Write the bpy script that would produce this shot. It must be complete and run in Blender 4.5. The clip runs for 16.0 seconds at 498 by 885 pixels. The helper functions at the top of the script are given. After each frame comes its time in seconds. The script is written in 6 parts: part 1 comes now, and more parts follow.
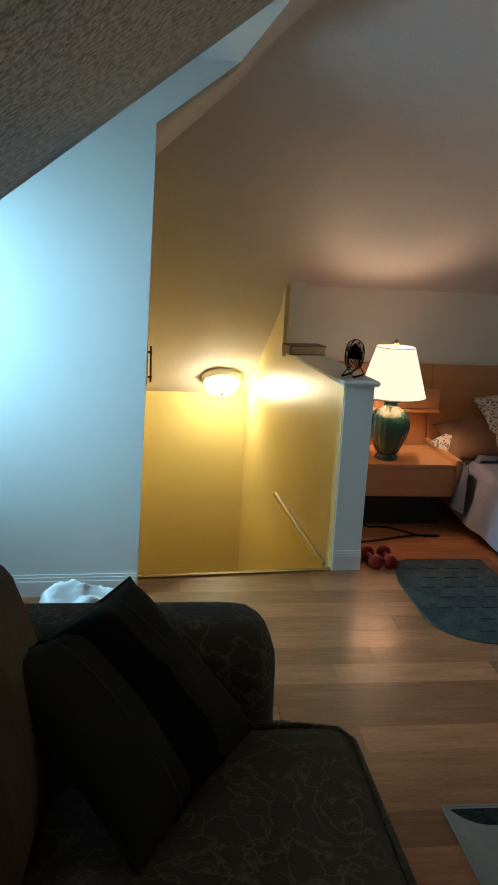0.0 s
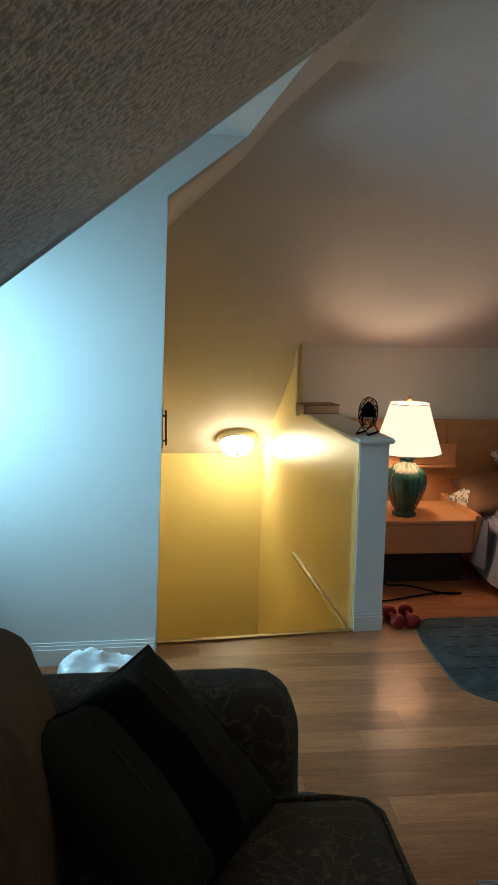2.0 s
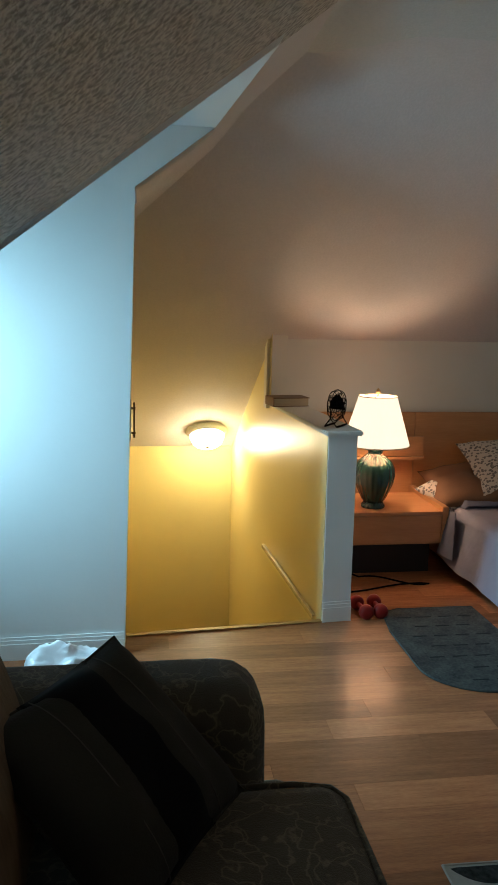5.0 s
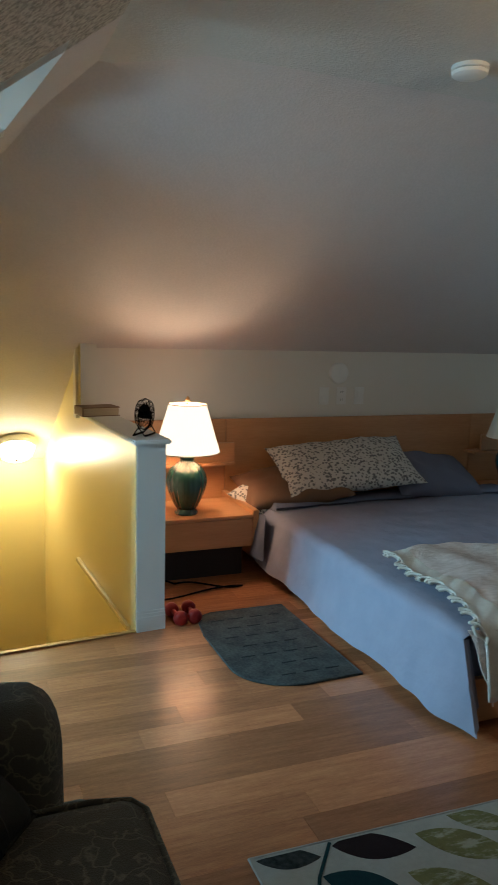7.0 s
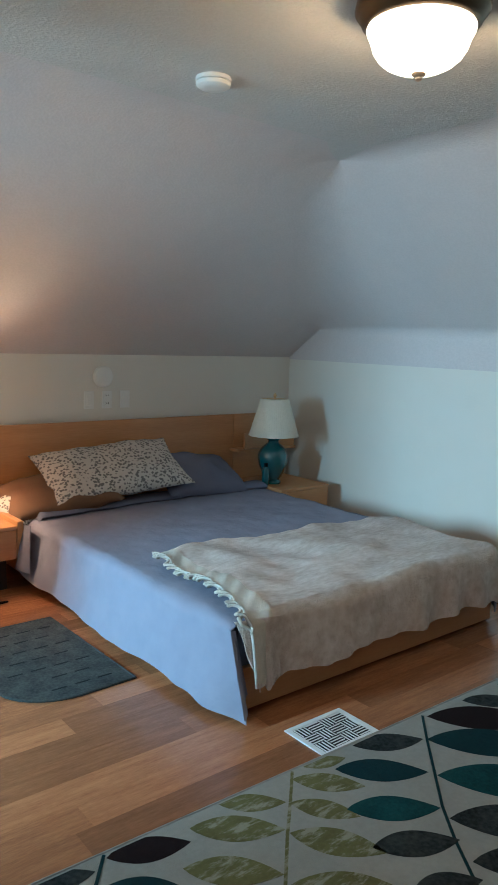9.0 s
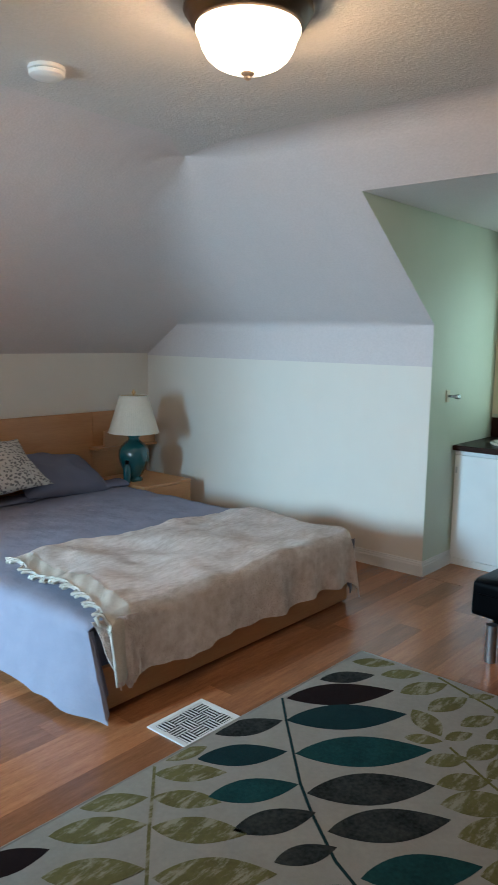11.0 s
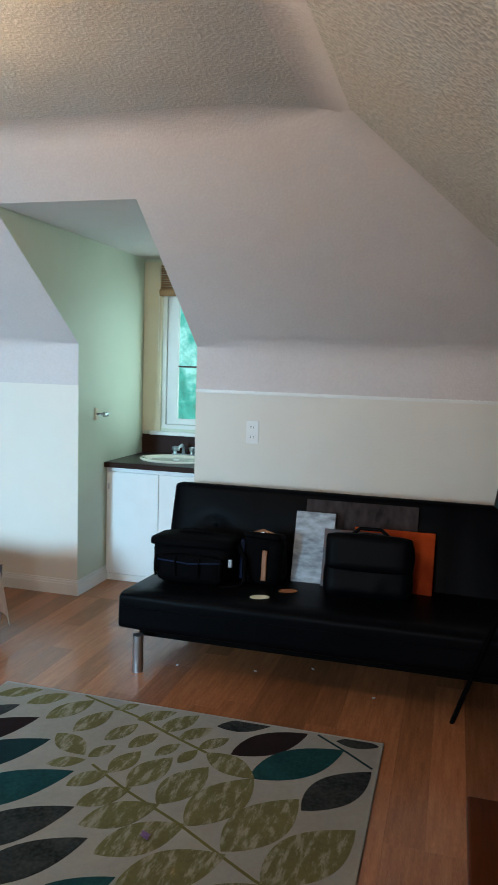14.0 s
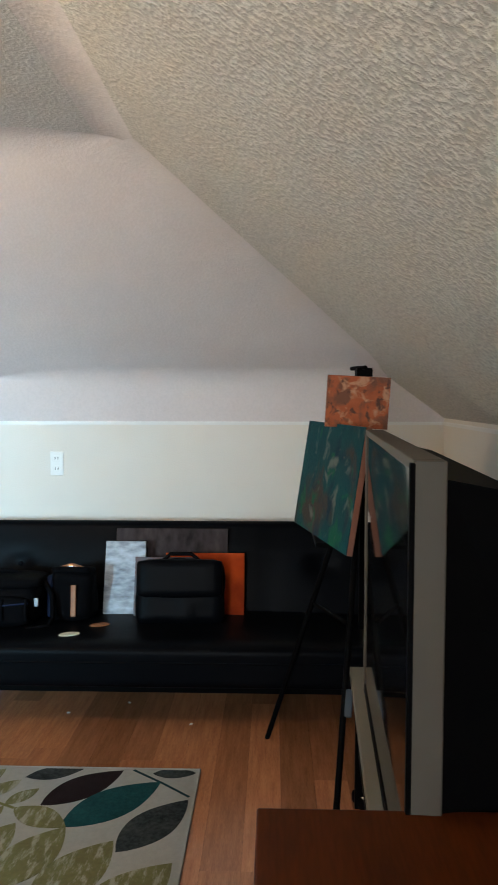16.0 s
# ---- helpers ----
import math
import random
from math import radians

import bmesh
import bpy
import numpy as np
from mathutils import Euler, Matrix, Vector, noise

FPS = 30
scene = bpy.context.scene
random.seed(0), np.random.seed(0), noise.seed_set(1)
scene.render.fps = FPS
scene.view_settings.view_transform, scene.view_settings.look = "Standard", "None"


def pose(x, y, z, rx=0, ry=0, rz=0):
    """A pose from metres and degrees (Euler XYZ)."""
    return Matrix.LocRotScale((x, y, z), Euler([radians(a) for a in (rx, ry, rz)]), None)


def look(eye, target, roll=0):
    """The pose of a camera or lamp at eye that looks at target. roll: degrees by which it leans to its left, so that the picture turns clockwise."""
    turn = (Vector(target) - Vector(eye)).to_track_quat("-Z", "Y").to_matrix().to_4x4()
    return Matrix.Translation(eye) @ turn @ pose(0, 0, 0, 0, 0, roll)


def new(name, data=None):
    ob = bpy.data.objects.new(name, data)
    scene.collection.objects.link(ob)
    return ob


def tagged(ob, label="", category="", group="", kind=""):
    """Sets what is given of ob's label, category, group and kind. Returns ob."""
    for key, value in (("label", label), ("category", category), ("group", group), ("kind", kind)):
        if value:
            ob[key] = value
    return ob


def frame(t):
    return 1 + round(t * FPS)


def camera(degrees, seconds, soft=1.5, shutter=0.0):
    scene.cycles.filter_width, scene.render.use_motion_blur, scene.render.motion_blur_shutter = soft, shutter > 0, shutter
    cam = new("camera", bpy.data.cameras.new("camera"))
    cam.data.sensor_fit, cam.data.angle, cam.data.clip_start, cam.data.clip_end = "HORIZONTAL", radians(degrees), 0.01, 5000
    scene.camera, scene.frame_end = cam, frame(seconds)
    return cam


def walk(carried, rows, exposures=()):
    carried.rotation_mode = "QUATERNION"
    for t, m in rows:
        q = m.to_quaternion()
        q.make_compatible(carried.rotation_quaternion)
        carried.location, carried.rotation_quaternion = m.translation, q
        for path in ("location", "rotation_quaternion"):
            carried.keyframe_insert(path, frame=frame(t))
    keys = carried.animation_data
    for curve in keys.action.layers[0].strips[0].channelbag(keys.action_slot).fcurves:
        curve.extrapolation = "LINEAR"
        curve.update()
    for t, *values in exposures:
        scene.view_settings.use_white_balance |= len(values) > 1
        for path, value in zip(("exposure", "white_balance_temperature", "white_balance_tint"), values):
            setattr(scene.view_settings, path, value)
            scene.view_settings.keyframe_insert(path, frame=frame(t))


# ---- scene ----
cam = camera(37.5, 16.0, shutter=0.3)
PATH = [
    (0, (-0.071, 0.004, 1.469), (0.17, 1.93, 0.989), 2.7),
    (0.5, (-0.064, -0.006, 1.467), (0.183, 1.936, 1.057), 1.3),
    (1, (-0.067, -0.015, 1.48), (0.179, 1.938, 1.122), 1.5),
    (1.5, (-0.066, -0.003, 1.476), (0.155, 1.958, 1.149), 1.3),
    (2, (-0.071, 0.002, 1.479), (0.126, 1.965, 1.154), 0.9),
    (2.5, (-0.07, 0.002, 1.467), (0.148, 1.963, 1.143), 0.6),
    (3, (-0.064, 0.003, 1.476), (0.155, 1.963, 1.145), 0.2),
    (5.3, (-0.052, -0.007, 1.473), (0.232, 1.943, 1.132), 1.2),
    (5.5, (-0.038, -0.009, 1.485), (0.266, 1.939, 1.144), 1.0),
    (6, (0.002, -0.016, 1.479), (0.428, 1.913, 1.167), 0.8),
    (6.5, (0.023, -0.028, 1.48), (0.591, 1.866, 1.179), 1.3),
    (7, (0.02, -0.034, 1.484), (0.749, 1.803, 1.174), 1.6),
    (7.5, (0.03, -0.027, 1.476), (0.897, 1.748, 1.165), 1.2),
    (8, (0.047, -0.022, 1.479), (1.071, 1.67, 1.181), 1.8),
    (8.5, (0.057, -0.04, 1.482), (1.203, 1.574, 1.194), 1.9),
    (8.7, (0.061, -0.043, 1.478), (1.257, 1.534, 1.194), 1.9),
    (10.8, (0.106, -0.093, 1.471), (1.567, 1.243, 1.189), 1.0),
    (11, (0.11, -0.106, 1.473), (1.615, 1.18, 1.191), 1.0),
    (11.5, (0.115, -0.131, 1.475), (1.705, 1.048, 1.187), 0.9),
    (12, (0.123, -0.148, 1.48), (1.779, 0.936, 1.193), 0.2),
    (12.5, (0.144, -0.178, 1.483), (1.886, 0.767, 1.209), 0.7),
    (13, (0.162, -0.202, 1.475), (1.994, 0.558, 1.217), 1.7),
    (13.5, (0.181, -0.229, 1.485), (2.063, 0.41, 1.266), 2.1),
    (14, (0.193, -0.256, 1.476), (2.109, 0.279, 1.265), 1.8),
    (14.5, (0.207, -0.271, 1.486), (2.147, 0.16, 1.267), 2.0),
    (15, (0.223, -0.295, 1.471), (2.192, 0.021, 1.313), 1.1),
    (15.5, (0.217, -0.317, 1.47), (2.202, -0.116, 1.33), 1.2),
    (16, (0.219, -0.342, 1.462), (2.214, -0.277, 1.337), -0.0),
]
EXPOSURE = [(0, -1.40, 5850, 0), (3.0, -1.36, 5850, 0), (5.5, -1.24, 5950, 2), (7.0, -1.04, 5750, 0), (8.0, -0.56, 5550, 0), (8.7, -0.32, 5550, 0),
            (10.8, -0.04, 6000, 10), (12.5, 0.06, 6150, 11), (14.0, 0.32, 5950, 8.5), (16.0, 0.98, 5850, 4.5)]
walk(cam, [(t, look(eye, target, roll)) for t, eye, target, roll in PATH], EXPOSURE)

# ---- world, daylight, lamps ----
world = bpy.data.worlds.new("sky")
scene.world = world
world.use_nodes = True
sky = world.node_tree.nodes.new("ShaderNodeTexSky")
sky.sky_type, sky.sun_disc = "NISHITA", False
sky.sun_elevation, sky.sun_rotation = radians(35), radians(200)
world.node_tree.nodes["Background"].inputs["Strength"].default_value = 0.12
world.node_tree.links.new(sky.outputs[0], world.node_tree.nodes["Background"].inputs["Color"])


def area_lamp(name, m, w, h, power, colour, spread=180):
    d = bpy.data.lights.new(name, "AREA")
    d.shape, d.size, d.size_y, d.energy, d.color = "RECTANGLE", w, h, power, colour
    d.spread = radians(spread)
    ob = new(name, d)
    ob.matrix_world = m
    return ob


def bulb(name, place, power, colour, radius):
    d = bpy.data.lights.new(name, "POINT")
    d.energy, d.color, d.shadow_soft_size = power, colour, radius
    ob = new(name, d)
    ob.location = place
    return ob


SKYLIGHT = (0.485, 0.81, 1.0)
area_lamp("west_window_daylight", look((-1.50, 2.76, 1.36), (4.2, 2.72, -0.2)), 0.50, 0.90, 61, SKYLIGHT, 90)
area_lamp("east_window_daylight", look((5.30, 1.43, 1.45), (4.2, 1.60, 1.35)), 0.26, 0.80, 3.6, (0.72, 1.0, 0.94))
# added fill lamp, set in an invented dormer out of view
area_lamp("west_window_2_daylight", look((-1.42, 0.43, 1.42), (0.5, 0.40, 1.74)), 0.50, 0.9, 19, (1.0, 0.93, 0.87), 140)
bulb("bedside_bulb", (1.243, 4.025, 0.91), 28, (1.0, 0.65, 0.40), 0.04)
bulb("ceiling_bulb", (1.86, 1.42, 2.31), 20, (1.0, 0.64, 0.34), 0.06)

# ---- materials ----


def material(name, colour, rough=0.6, metal=0.0, second=None, scale=20.0, mix=0.5, bump=0.0, bump_scale=200.0,
             stretch=(1, 1, 1), coat=0.0, spec=0.5, island=0.0):
    """A base colour that drifts to a second one at two scales, with fine relief."""
    m = bpy.data.materials.new(name)
    m.use_nodes = True
    nt = m.node_tree
    n, ln = nt.nodes, nt.links
    b = n["Principled BSDF"]
    b.inputs["Roughness"].default_value = rough
    b.inputs["Metallic"].default_value = metal
    b.inputs["Coat Weight"].default_value = coat
    b.inputs["Specular IOR Level"].default_value = spec
    co = n.new("ShaderNodeTexCoord")
    mp = n.new("ShaderNodeMapping")
    mp.inputs["Scale"].default_value = stretch
    ln.new(co.outputs["Object"], mp.inputs["Vector"])
    second = second or tuple(c * 0.82 for c in colour)
    t1 = n.new("ShaderNodeTexNoise")
    t1.inputs["Scale"].default_value, t1.inputs["Detail"].default_value = scale, 6
    t2 = n.new("ShaderNodeTexNoise")
    t2.inputs["Scale"].default_value, t2.inputs["Detail"].default_value = scale * 0.13, 3
    ln.new(mp.outputs[0], t1.inputs["Vector"])
    ln.new(mp.outputs[0], t2.inputs["Vector"])
    add = n.new("ShaderNodeMath")
    add.operation = "ADD"
    ln.new(t1.outputs["Fac"], add.inputs[0])
    ln.new(t2.outputs["Fac"], add.inputs[1])
    rng = n.new("ShaderNodeMapRange")
    rng.inputs["From Min"].default_value, rng.inputs["From Max"].default_value = 0.7, 1.3
    rng.inputs["To Max"].default_value = mix
    ln.new(add.outputs[0], rng.inputs["Value"])
    cm = n.new("ShaderNodeMix")
    cm.data_type = "RGBA"
    cm.inputs["A"].default_value, cm.inputs["B"].default_value = (*colour, 1), (*second, 1)
    ln.new(rng.outputs[0], cm.inputs["Factor"])
    out = cm.outputs["Result"]
    if island:
        info = n.new("ShaderNodeObjectInfo")
        hs = n.new("ShaderNodeHueSaturation")
        r2 = n.new("ShaderNodeMapRange")
        r2.inputs["To Min"].default_value, r2.inputs["To Max"].default_value = 1 - island, 1 + island
        ln.new(info.outputs["Random"], r2.inputs["Value"])
        ln.new(r2.outputs[0], hs.inputs["Value"])
        ln.new(out, hs.inputs["Color"])
        out = hs.outputs[0]
    ln.new(out, b.inputs["Base Color"])
    if bump:
        t3 = n.new("ShaderNodeTexNoise")
        t3.inputs["Scale"].default_value, t3.inputs["Detail"].default_value = bump_scale, 4
        ln.new(mp.outputs[0], t3.inputs["Vector"])
        bp = n.new("ShaderNodeBump")
        bp.inputs["Strength"].default_value, bp.inputs["Distance"].default_value = bump, 0.01
        ln.new(t3.outputs["Fac"], bp.inputs["Height"])
        ln.new(bp.outputs[0], b.inputs["Normal"])
    return m


def stucco(name, colour, strength, size, pit_shade=0.95):
    """Painted knock-down plaster: blobs of raised paint on a smoother ground, its hollows darkened in colour like
    shade.
    """
    m = material(name, colour, 0.75, second=tuple(c * 0.93 for c in colour), scale=9)
    nt = m.node_tree
    n, ln = nt.nodes, nt.links
    co = n.new("ShaderNodeTexCoord")
    t = n.new("ShaderNodeTexNoise")
    t.inputs["Scale"].default_value, t.inputs["Detail"].default_value, t.inputs["Roughness"].default_value = size, 3, 0.5
    r = n.new("ShaderNodeMapRange")
    r.interpolation_type = "SMOOTHSTEP"
    r.inputs["From Min"].default_value, r.inputs["From Max"].default_value = 0.36, 0.72
    big = n.new("ShaderNodeTexNoise")
    big.inputs["Scale"].default_value = 2.5
    bp = n.new("ShaderNodeBump")
    bp.inputs["Strength"].default_value, bp.inputs["Distance"].default_value = strength, 0.006
    bp2 = n.new("ShaderNodeBump")
    bp2.inputs["Strength"].default_value, bp2.inputs["Distance"].default_value = 0.25, 0.05
    ln.new(co.outputs["Object"], t.inputs["Vector"])
    ln.new(co.outputs["Object"], big.inputs["Vector"])
    ln.new(t.outputs["Fac"], r.inputs["Value"])
    ln.new(r.outputs[0], bp.inputs["Height"])
    ln.new(big.outputs["Fac"], bp2.inputs["Height"])
    ln.new(bp2.outputs[0], bp.inputs["Normal"])
    ln.new(bp.outputs[0], n["Principled BSDF"].inputs["Normal"])
    # the relief's shade, multiplied into the colour of the hollows
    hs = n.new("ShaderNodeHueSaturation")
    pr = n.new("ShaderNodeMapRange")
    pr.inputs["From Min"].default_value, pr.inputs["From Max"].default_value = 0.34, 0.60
    pr.inputs["To Min"].default_value = pit_shade
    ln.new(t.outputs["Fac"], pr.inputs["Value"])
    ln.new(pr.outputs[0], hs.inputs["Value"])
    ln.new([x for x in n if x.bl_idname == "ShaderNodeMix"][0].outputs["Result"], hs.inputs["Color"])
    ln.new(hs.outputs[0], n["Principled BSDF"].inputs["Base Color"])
    return m


def glow(name, colour, strength):
    m = bpy.data.materials.new(name)
    m.use_nodes = True
    b = m.node_tree.nodes["Principled BSDF"]
    b.inputs["Base Color"].default_value = (*colour, 1)
    b.inputs["Roughness"].default_value = 0.4
    b.inputs["Emission Color"].default_value = (*colour, 1)
    b.inputs["Emission Strength"].default_value = strength
    return m


def glass(name, rough=0.0, tint=(1, 1, 1)):
    m = bpy.data.materials.new(name)
    m.use_nodes = True
    b = m.node_tree.nodes["Principled BSDF"]
    b.inputs["Base Color"].default_value = (*tint, 1)
    b.inputs["Transmission Weight"].default_value = 1.0
    b.inputs["Roughness"].default_value = rough
    b.inputs["IOR"].default_value = 1.45
    return m


WALL = material("wall_paint", (0.75, 0.715, 0.65), 0.7, second=(0.71, 0.67, 0.60), scale=6, bump=0.12, bump_scale=160)
CHEEK = material("white_wall_paint", (0.76, 0.78, 0.77), 0.65, second=(0.70, 0.73, 0.73), scale=5, bump=0.05, bump_scale=40)
YELLOW = material("yellow_wall_paint", (0.80, 0.68, 0.32), 0.34, second=(0.76, 0.63, 0.28), scale=5, bump=0.10, bump_scale=90)
GREEN = material("pale_green_paint", (0.60, 0.64, 0.53), 0.6, second=(0.55, 0.60, 0.49), scale=6, bump=0.1, bump_scale=120)
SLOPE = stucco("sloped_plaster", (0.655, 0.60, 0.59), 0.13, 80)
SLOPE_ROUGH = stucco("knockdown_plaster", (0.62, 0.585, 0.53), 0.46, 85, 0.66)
# coarser copy for the west slope, browner and pitted darker as painted shade
SLOPE_WEST_SHADED = stucco("shaded_coarse_plaster", (0.60, 0.545, 0.485), 0.8, 62, 0.42)
CEIL = stucco("ceiling_plaster", (0.62, 0.595, 0.57), 0.22, 90)
TRIM = material("white_trim_paint", (0.78, 0.78, 0.76), 0.4, scale=10, mix=0.4)
LAMINATE = material("laminate_wood", (0.385, 0.158, 0.069), 0.25, second=(0.235, 0.09, 0.040), scale=30, mix=1.0,
                    bump=0.05, bump_scale=60, stretch=(1.2, 14, 1), island=0.30, coat=0.15)
JOINT = material("dark_joint", (0.16, 0.07, 0.035), 0.8)
BIRCH = material("birch_veneer", (0.55, 0.28, 0.12), 0.42, second=(0.44, 0.20, 0.08), scale=12, mix=0.7, stretch=(1, 1, 9), bump=0.03)
BIRCH_X = material("birch_veneer_long", (0.55, 0.28, 0.12), 0.42, second=(0.44, 0.20, 0.08), scale=12, mix=0.7, stretch=(1, 9, 9), bump=0.03)
BLACK = material("black_plinth", (0.012, 0.011, 0.011), 0.6)

# ---- building helpers ----


def mesh_of(name, bm, mat, smooth=0.0):
    """smooth: the angle in degrees below which edges are shaded round."""
    bmesh.ops.recalc_face_normals(bm, faces=bm.faces[:])
    me = bpy.data.meshes.new(name)
    bm.to_mesh(me)
    bm.free()
    if smooth:
        me.polygons.foreach_set("use_smooth", [True] * len(me.polygons))
        me.set_sharp_from_angle(angle=radians(smooth))
    for x in (mat if isinstance(mat, (list, tuple)) else [mat]):
        me.materials.append(x)
    return me


def part(name, bm, mat, parent=None, label="", smooth=0.0):
    ob = new(name, mesh_of(name, bm, mat, smooth))
    if parent is not None:
        ob.parent = parent
    if label:
        ob["label"] = label
    return ob


def thing(name, m, label, category, group="", kind=""):
    ob = new(name)
    ob.empty_display_size = 0.05
    ob.matrix_world = m
    return tagged(ob, label, category, group, kind)


def structure(name, bm, mat, label="", category="", smooth=0.0):
    ob = new(name, mesh_of(name, bm, mat, smooth))
    return tagged(ob, label, category or name.split("_")[0], kind="structure")


def box(x0, x1, y0, y1, z0, z1, bevel=0.0, segs=2, bm=None):
    bm = bm or bmesh.new()
    old = set(bm.verts)
    bmesh.ops.create_cube(bm, size=1.0)
    vs = [v for v in bm.verts if v not in old]
    for v in vs:
        v.co = Vector(((x0 + x1) / 2 + v.co.x * (x1 - x0), (y0 + y1) / 2 + v.co.y * (y1 - y0), (z0 + z1) / 2 + v.co.z * (z1 - z0)))
    if bevel:
        es = list({e for v in vs for e in v.link_edges})
        bmesh.ops.bevel(bm, geom=es, offset=bevel, segments=segs, profile=0.5, affect="EDGES")
    return bm


def prism(points, push, bm=None):
    """A flat outline, thickened by the vector push."""
    bm = bm or bmesh.new()
    a = [bm.verts.new(p) for p in points]
    b = [bm.verts.new(Vector(p) + Vector(push)) for p in points]
    bm.faces.new(a)
    bm.faces.new(b[::-1])
    k = len(a)
    for i in range(k):
        bm.faces.new((a[i], b[i], b[(i + 1) % k], a[(i + 1) % k]))
    return bm


def lathe(profile, segs=32, bm=None, m=None, flute=0.0, flutes=0):
    """A turned form from (radius, height) pairs; flutes press shallow grooves into it."""
    bm = bm or bmesh.new()
    rings = []
    for r, z in profile:
        ring = []
        for i in range(segs):
            a = 2 * math.pi * i / segs
            k = 1 + flute * (abs(math.cos(flutes * a / 2)) - 0.6) if flutes else 1
            p = Vector((r * k * math.cos(a), r * k * math.sin(a), z))
            ring.append(bm.verts.new(m @ p if m else p))
        rings.append(ring)
    for a, b in zip(rings, rings[1:]):
        for i in range(segs):
            bm.faces.new((a[i], a[(i + 1) % segs], b[(i + 1) % segs], b[i]))
    for ring in (rings[0], rings[-1]):
        bm.faces.new(ring)
    return bm


def tube(points, radius, segs=8, bm=None):
    """A round bar that follows points."""
    bm = bm or bmesh.new()
    pts = [Vector(p) for p in points]
    rings = []
    for i, p in enumerate(pts):
        d = (pts[min(i + 1, len(pts) - 1)] - pts[max(i - 1, 0)]).normalized()
        u = d.cross(Vector((0, 0, 1)) if abs(d.z) < 0.9 else Vector((1, 0, 0))).normalized()
        v = d.cross(u)
        rings.append([bm.verts.new(p + radius * (math.cos(2 * math.pi * k / segs) * u + math.sin(2 * math.pi * k / segs) * v)) for k in range(segs)])
    for a, b in zip(rings, rings[1:]):
        for k in range(segs):
            bm.faces.new((a[k], a[(k + 1) % segs], b[(k + 1) % segs], b[k]))
    bm.faces.new(rings[0][::-1])
    bm.faces.new(rings[-1])
    return bm


def wall(name, points, push, mat, label, category="wall"):
    return structure(name, prism(points, push), mat, label, category)


# ---- the attic room ----
# x to the east, y to the north; knee walls and four slopes round a flat ceiling
XW, XE, YS, YN = -0.90, 4.232, -1.27, 4.54
ZW, ZE, ZS, ZN, ZC = 1.37, 1.57, 1.345, 1.335, 2.45
CW, CE, CS, CN = 0.537, 3.05, 0.24, 2.90
kN = (ZC - ZN) / (YN - CN)
kE = (ZC - ZE) / (XE - CE)
kS = (ZC - ZS) / (CS - YS)
kW = (ZC - ZW) / (CW - XW)


def zW(x):
    return ZW + kW * (x - XW)


def zN(y):
    return ZN + kN * (YN - y)


# ceiling
structure("ceiling", prism([(CW, CS, ZC), (CE, CS, ZC), (CE, CN, ZC), (CW, CN, ZC)], (0, 0, 0.12)), CEIL, "flat white textured plaster ceiling", "ceiling")
# east: knee wall with the sink alcove, slope with the dormer's opening
D0, D1, DT = 1.20, 1.965, 2.213
xd = XE - (DT - ZE) / kE
up = 0.12
ZP = 1.318
wall("wall_east", [(XE, D1, 0), (XE, YN, 0), (XE, YN, ZP), (XE, D1, ZP)], (0.1, 0, 0), WALL, "cream painted knee wall under a sloped ceiling")
wall("wall_east_3", [(XE - 0.002, D1, ZP), (XE - 0.002, YN, ZP), (XE - 0.002, YN, ZN), (XE - 0.002, YN - (ZE - ZN) / kN, ZE), (XE - 0.002, D1, ZE)], (0.1, 0, 0), SLOPE, "white plaster band above the cream knee wall")
wall("wall_east_2", [(XE, YS, 0), (XE, D0, 0), (XE, D0, ZP), (XE, YS, ZP)], (0.1, 0, 0), WALL, "cream painted knee wall with a white rail")
wall("wall_east_4", [(XE - 0.002, YS, ZP), (XE - 0.002, D0, ZP), (XE - 0.002, D0, ZE), (XE - 0.002, YS + (ZE - ZS) / kS, ZE), (XE - 0.002, YS, ZS)], (0.1, 0, 0), SLOPE, "white plaster band above the rail")
yne, yse = YN - (ZE - ZN) / kN, YS + (ZE - ZS) / kS
bm = prism([(XE, yne, ZE), (CE, CN, ZC), (CE, D1, ZC), (xd, D1, DT), (XE, D1, ZE)], (0, 0, up))
prism([(CE, D1, ZC), (CE, D0, ZC), (xd, D0, DT), (xd, D1, DT)], (0, 0, up), bm)
prism([(CE, D0, ZC), (CE, CS, ZC), (XE, yse, ZE), (XE, D0, ZE), (xd, D0, DT)], (0, 0, up), bm)
structure("ceiling_slope_east", bm, SLOPE, "white plastered sloped ceiling with a dormer opening", "sloped ceiling")
XB = 5.20
wall("wall_alcove_north", [(XE + 0.002, D1 - 0.002, -0.15), (XB, D1 - 0.002, -0.15), (XB, D1 - 0.002, DT), (xd + 0.002, D1 - 0.002, DT), (XE + 0.002, D1 - 0.002, ZE)], (0, 0.1, 0), GREEN, "pale green side wall of the dormer alcove")
wall("wall_alcove_south", [(XE + 0.002, D0 + 0.002, -0.15), (XB, D0 + 0.002, -0.15), (XB, D0 + 0.002, DT), (xd + 0.002, D0 + 0.002, DT), (XE + 0.002, D0 + 0.002, ZE)], (0, -0.1, 0), GREEN, "pale green side wall of the dormer alcove")
structure("ceiling_alcove", prism([(xd, D0, DT), (XB, D0, DT), (XB, D1, DT), (xd, D1, DT)], (0, 0, 0.1)), SLOPE, "flat plaster ceiling of the dormer alcove", "ceiling")
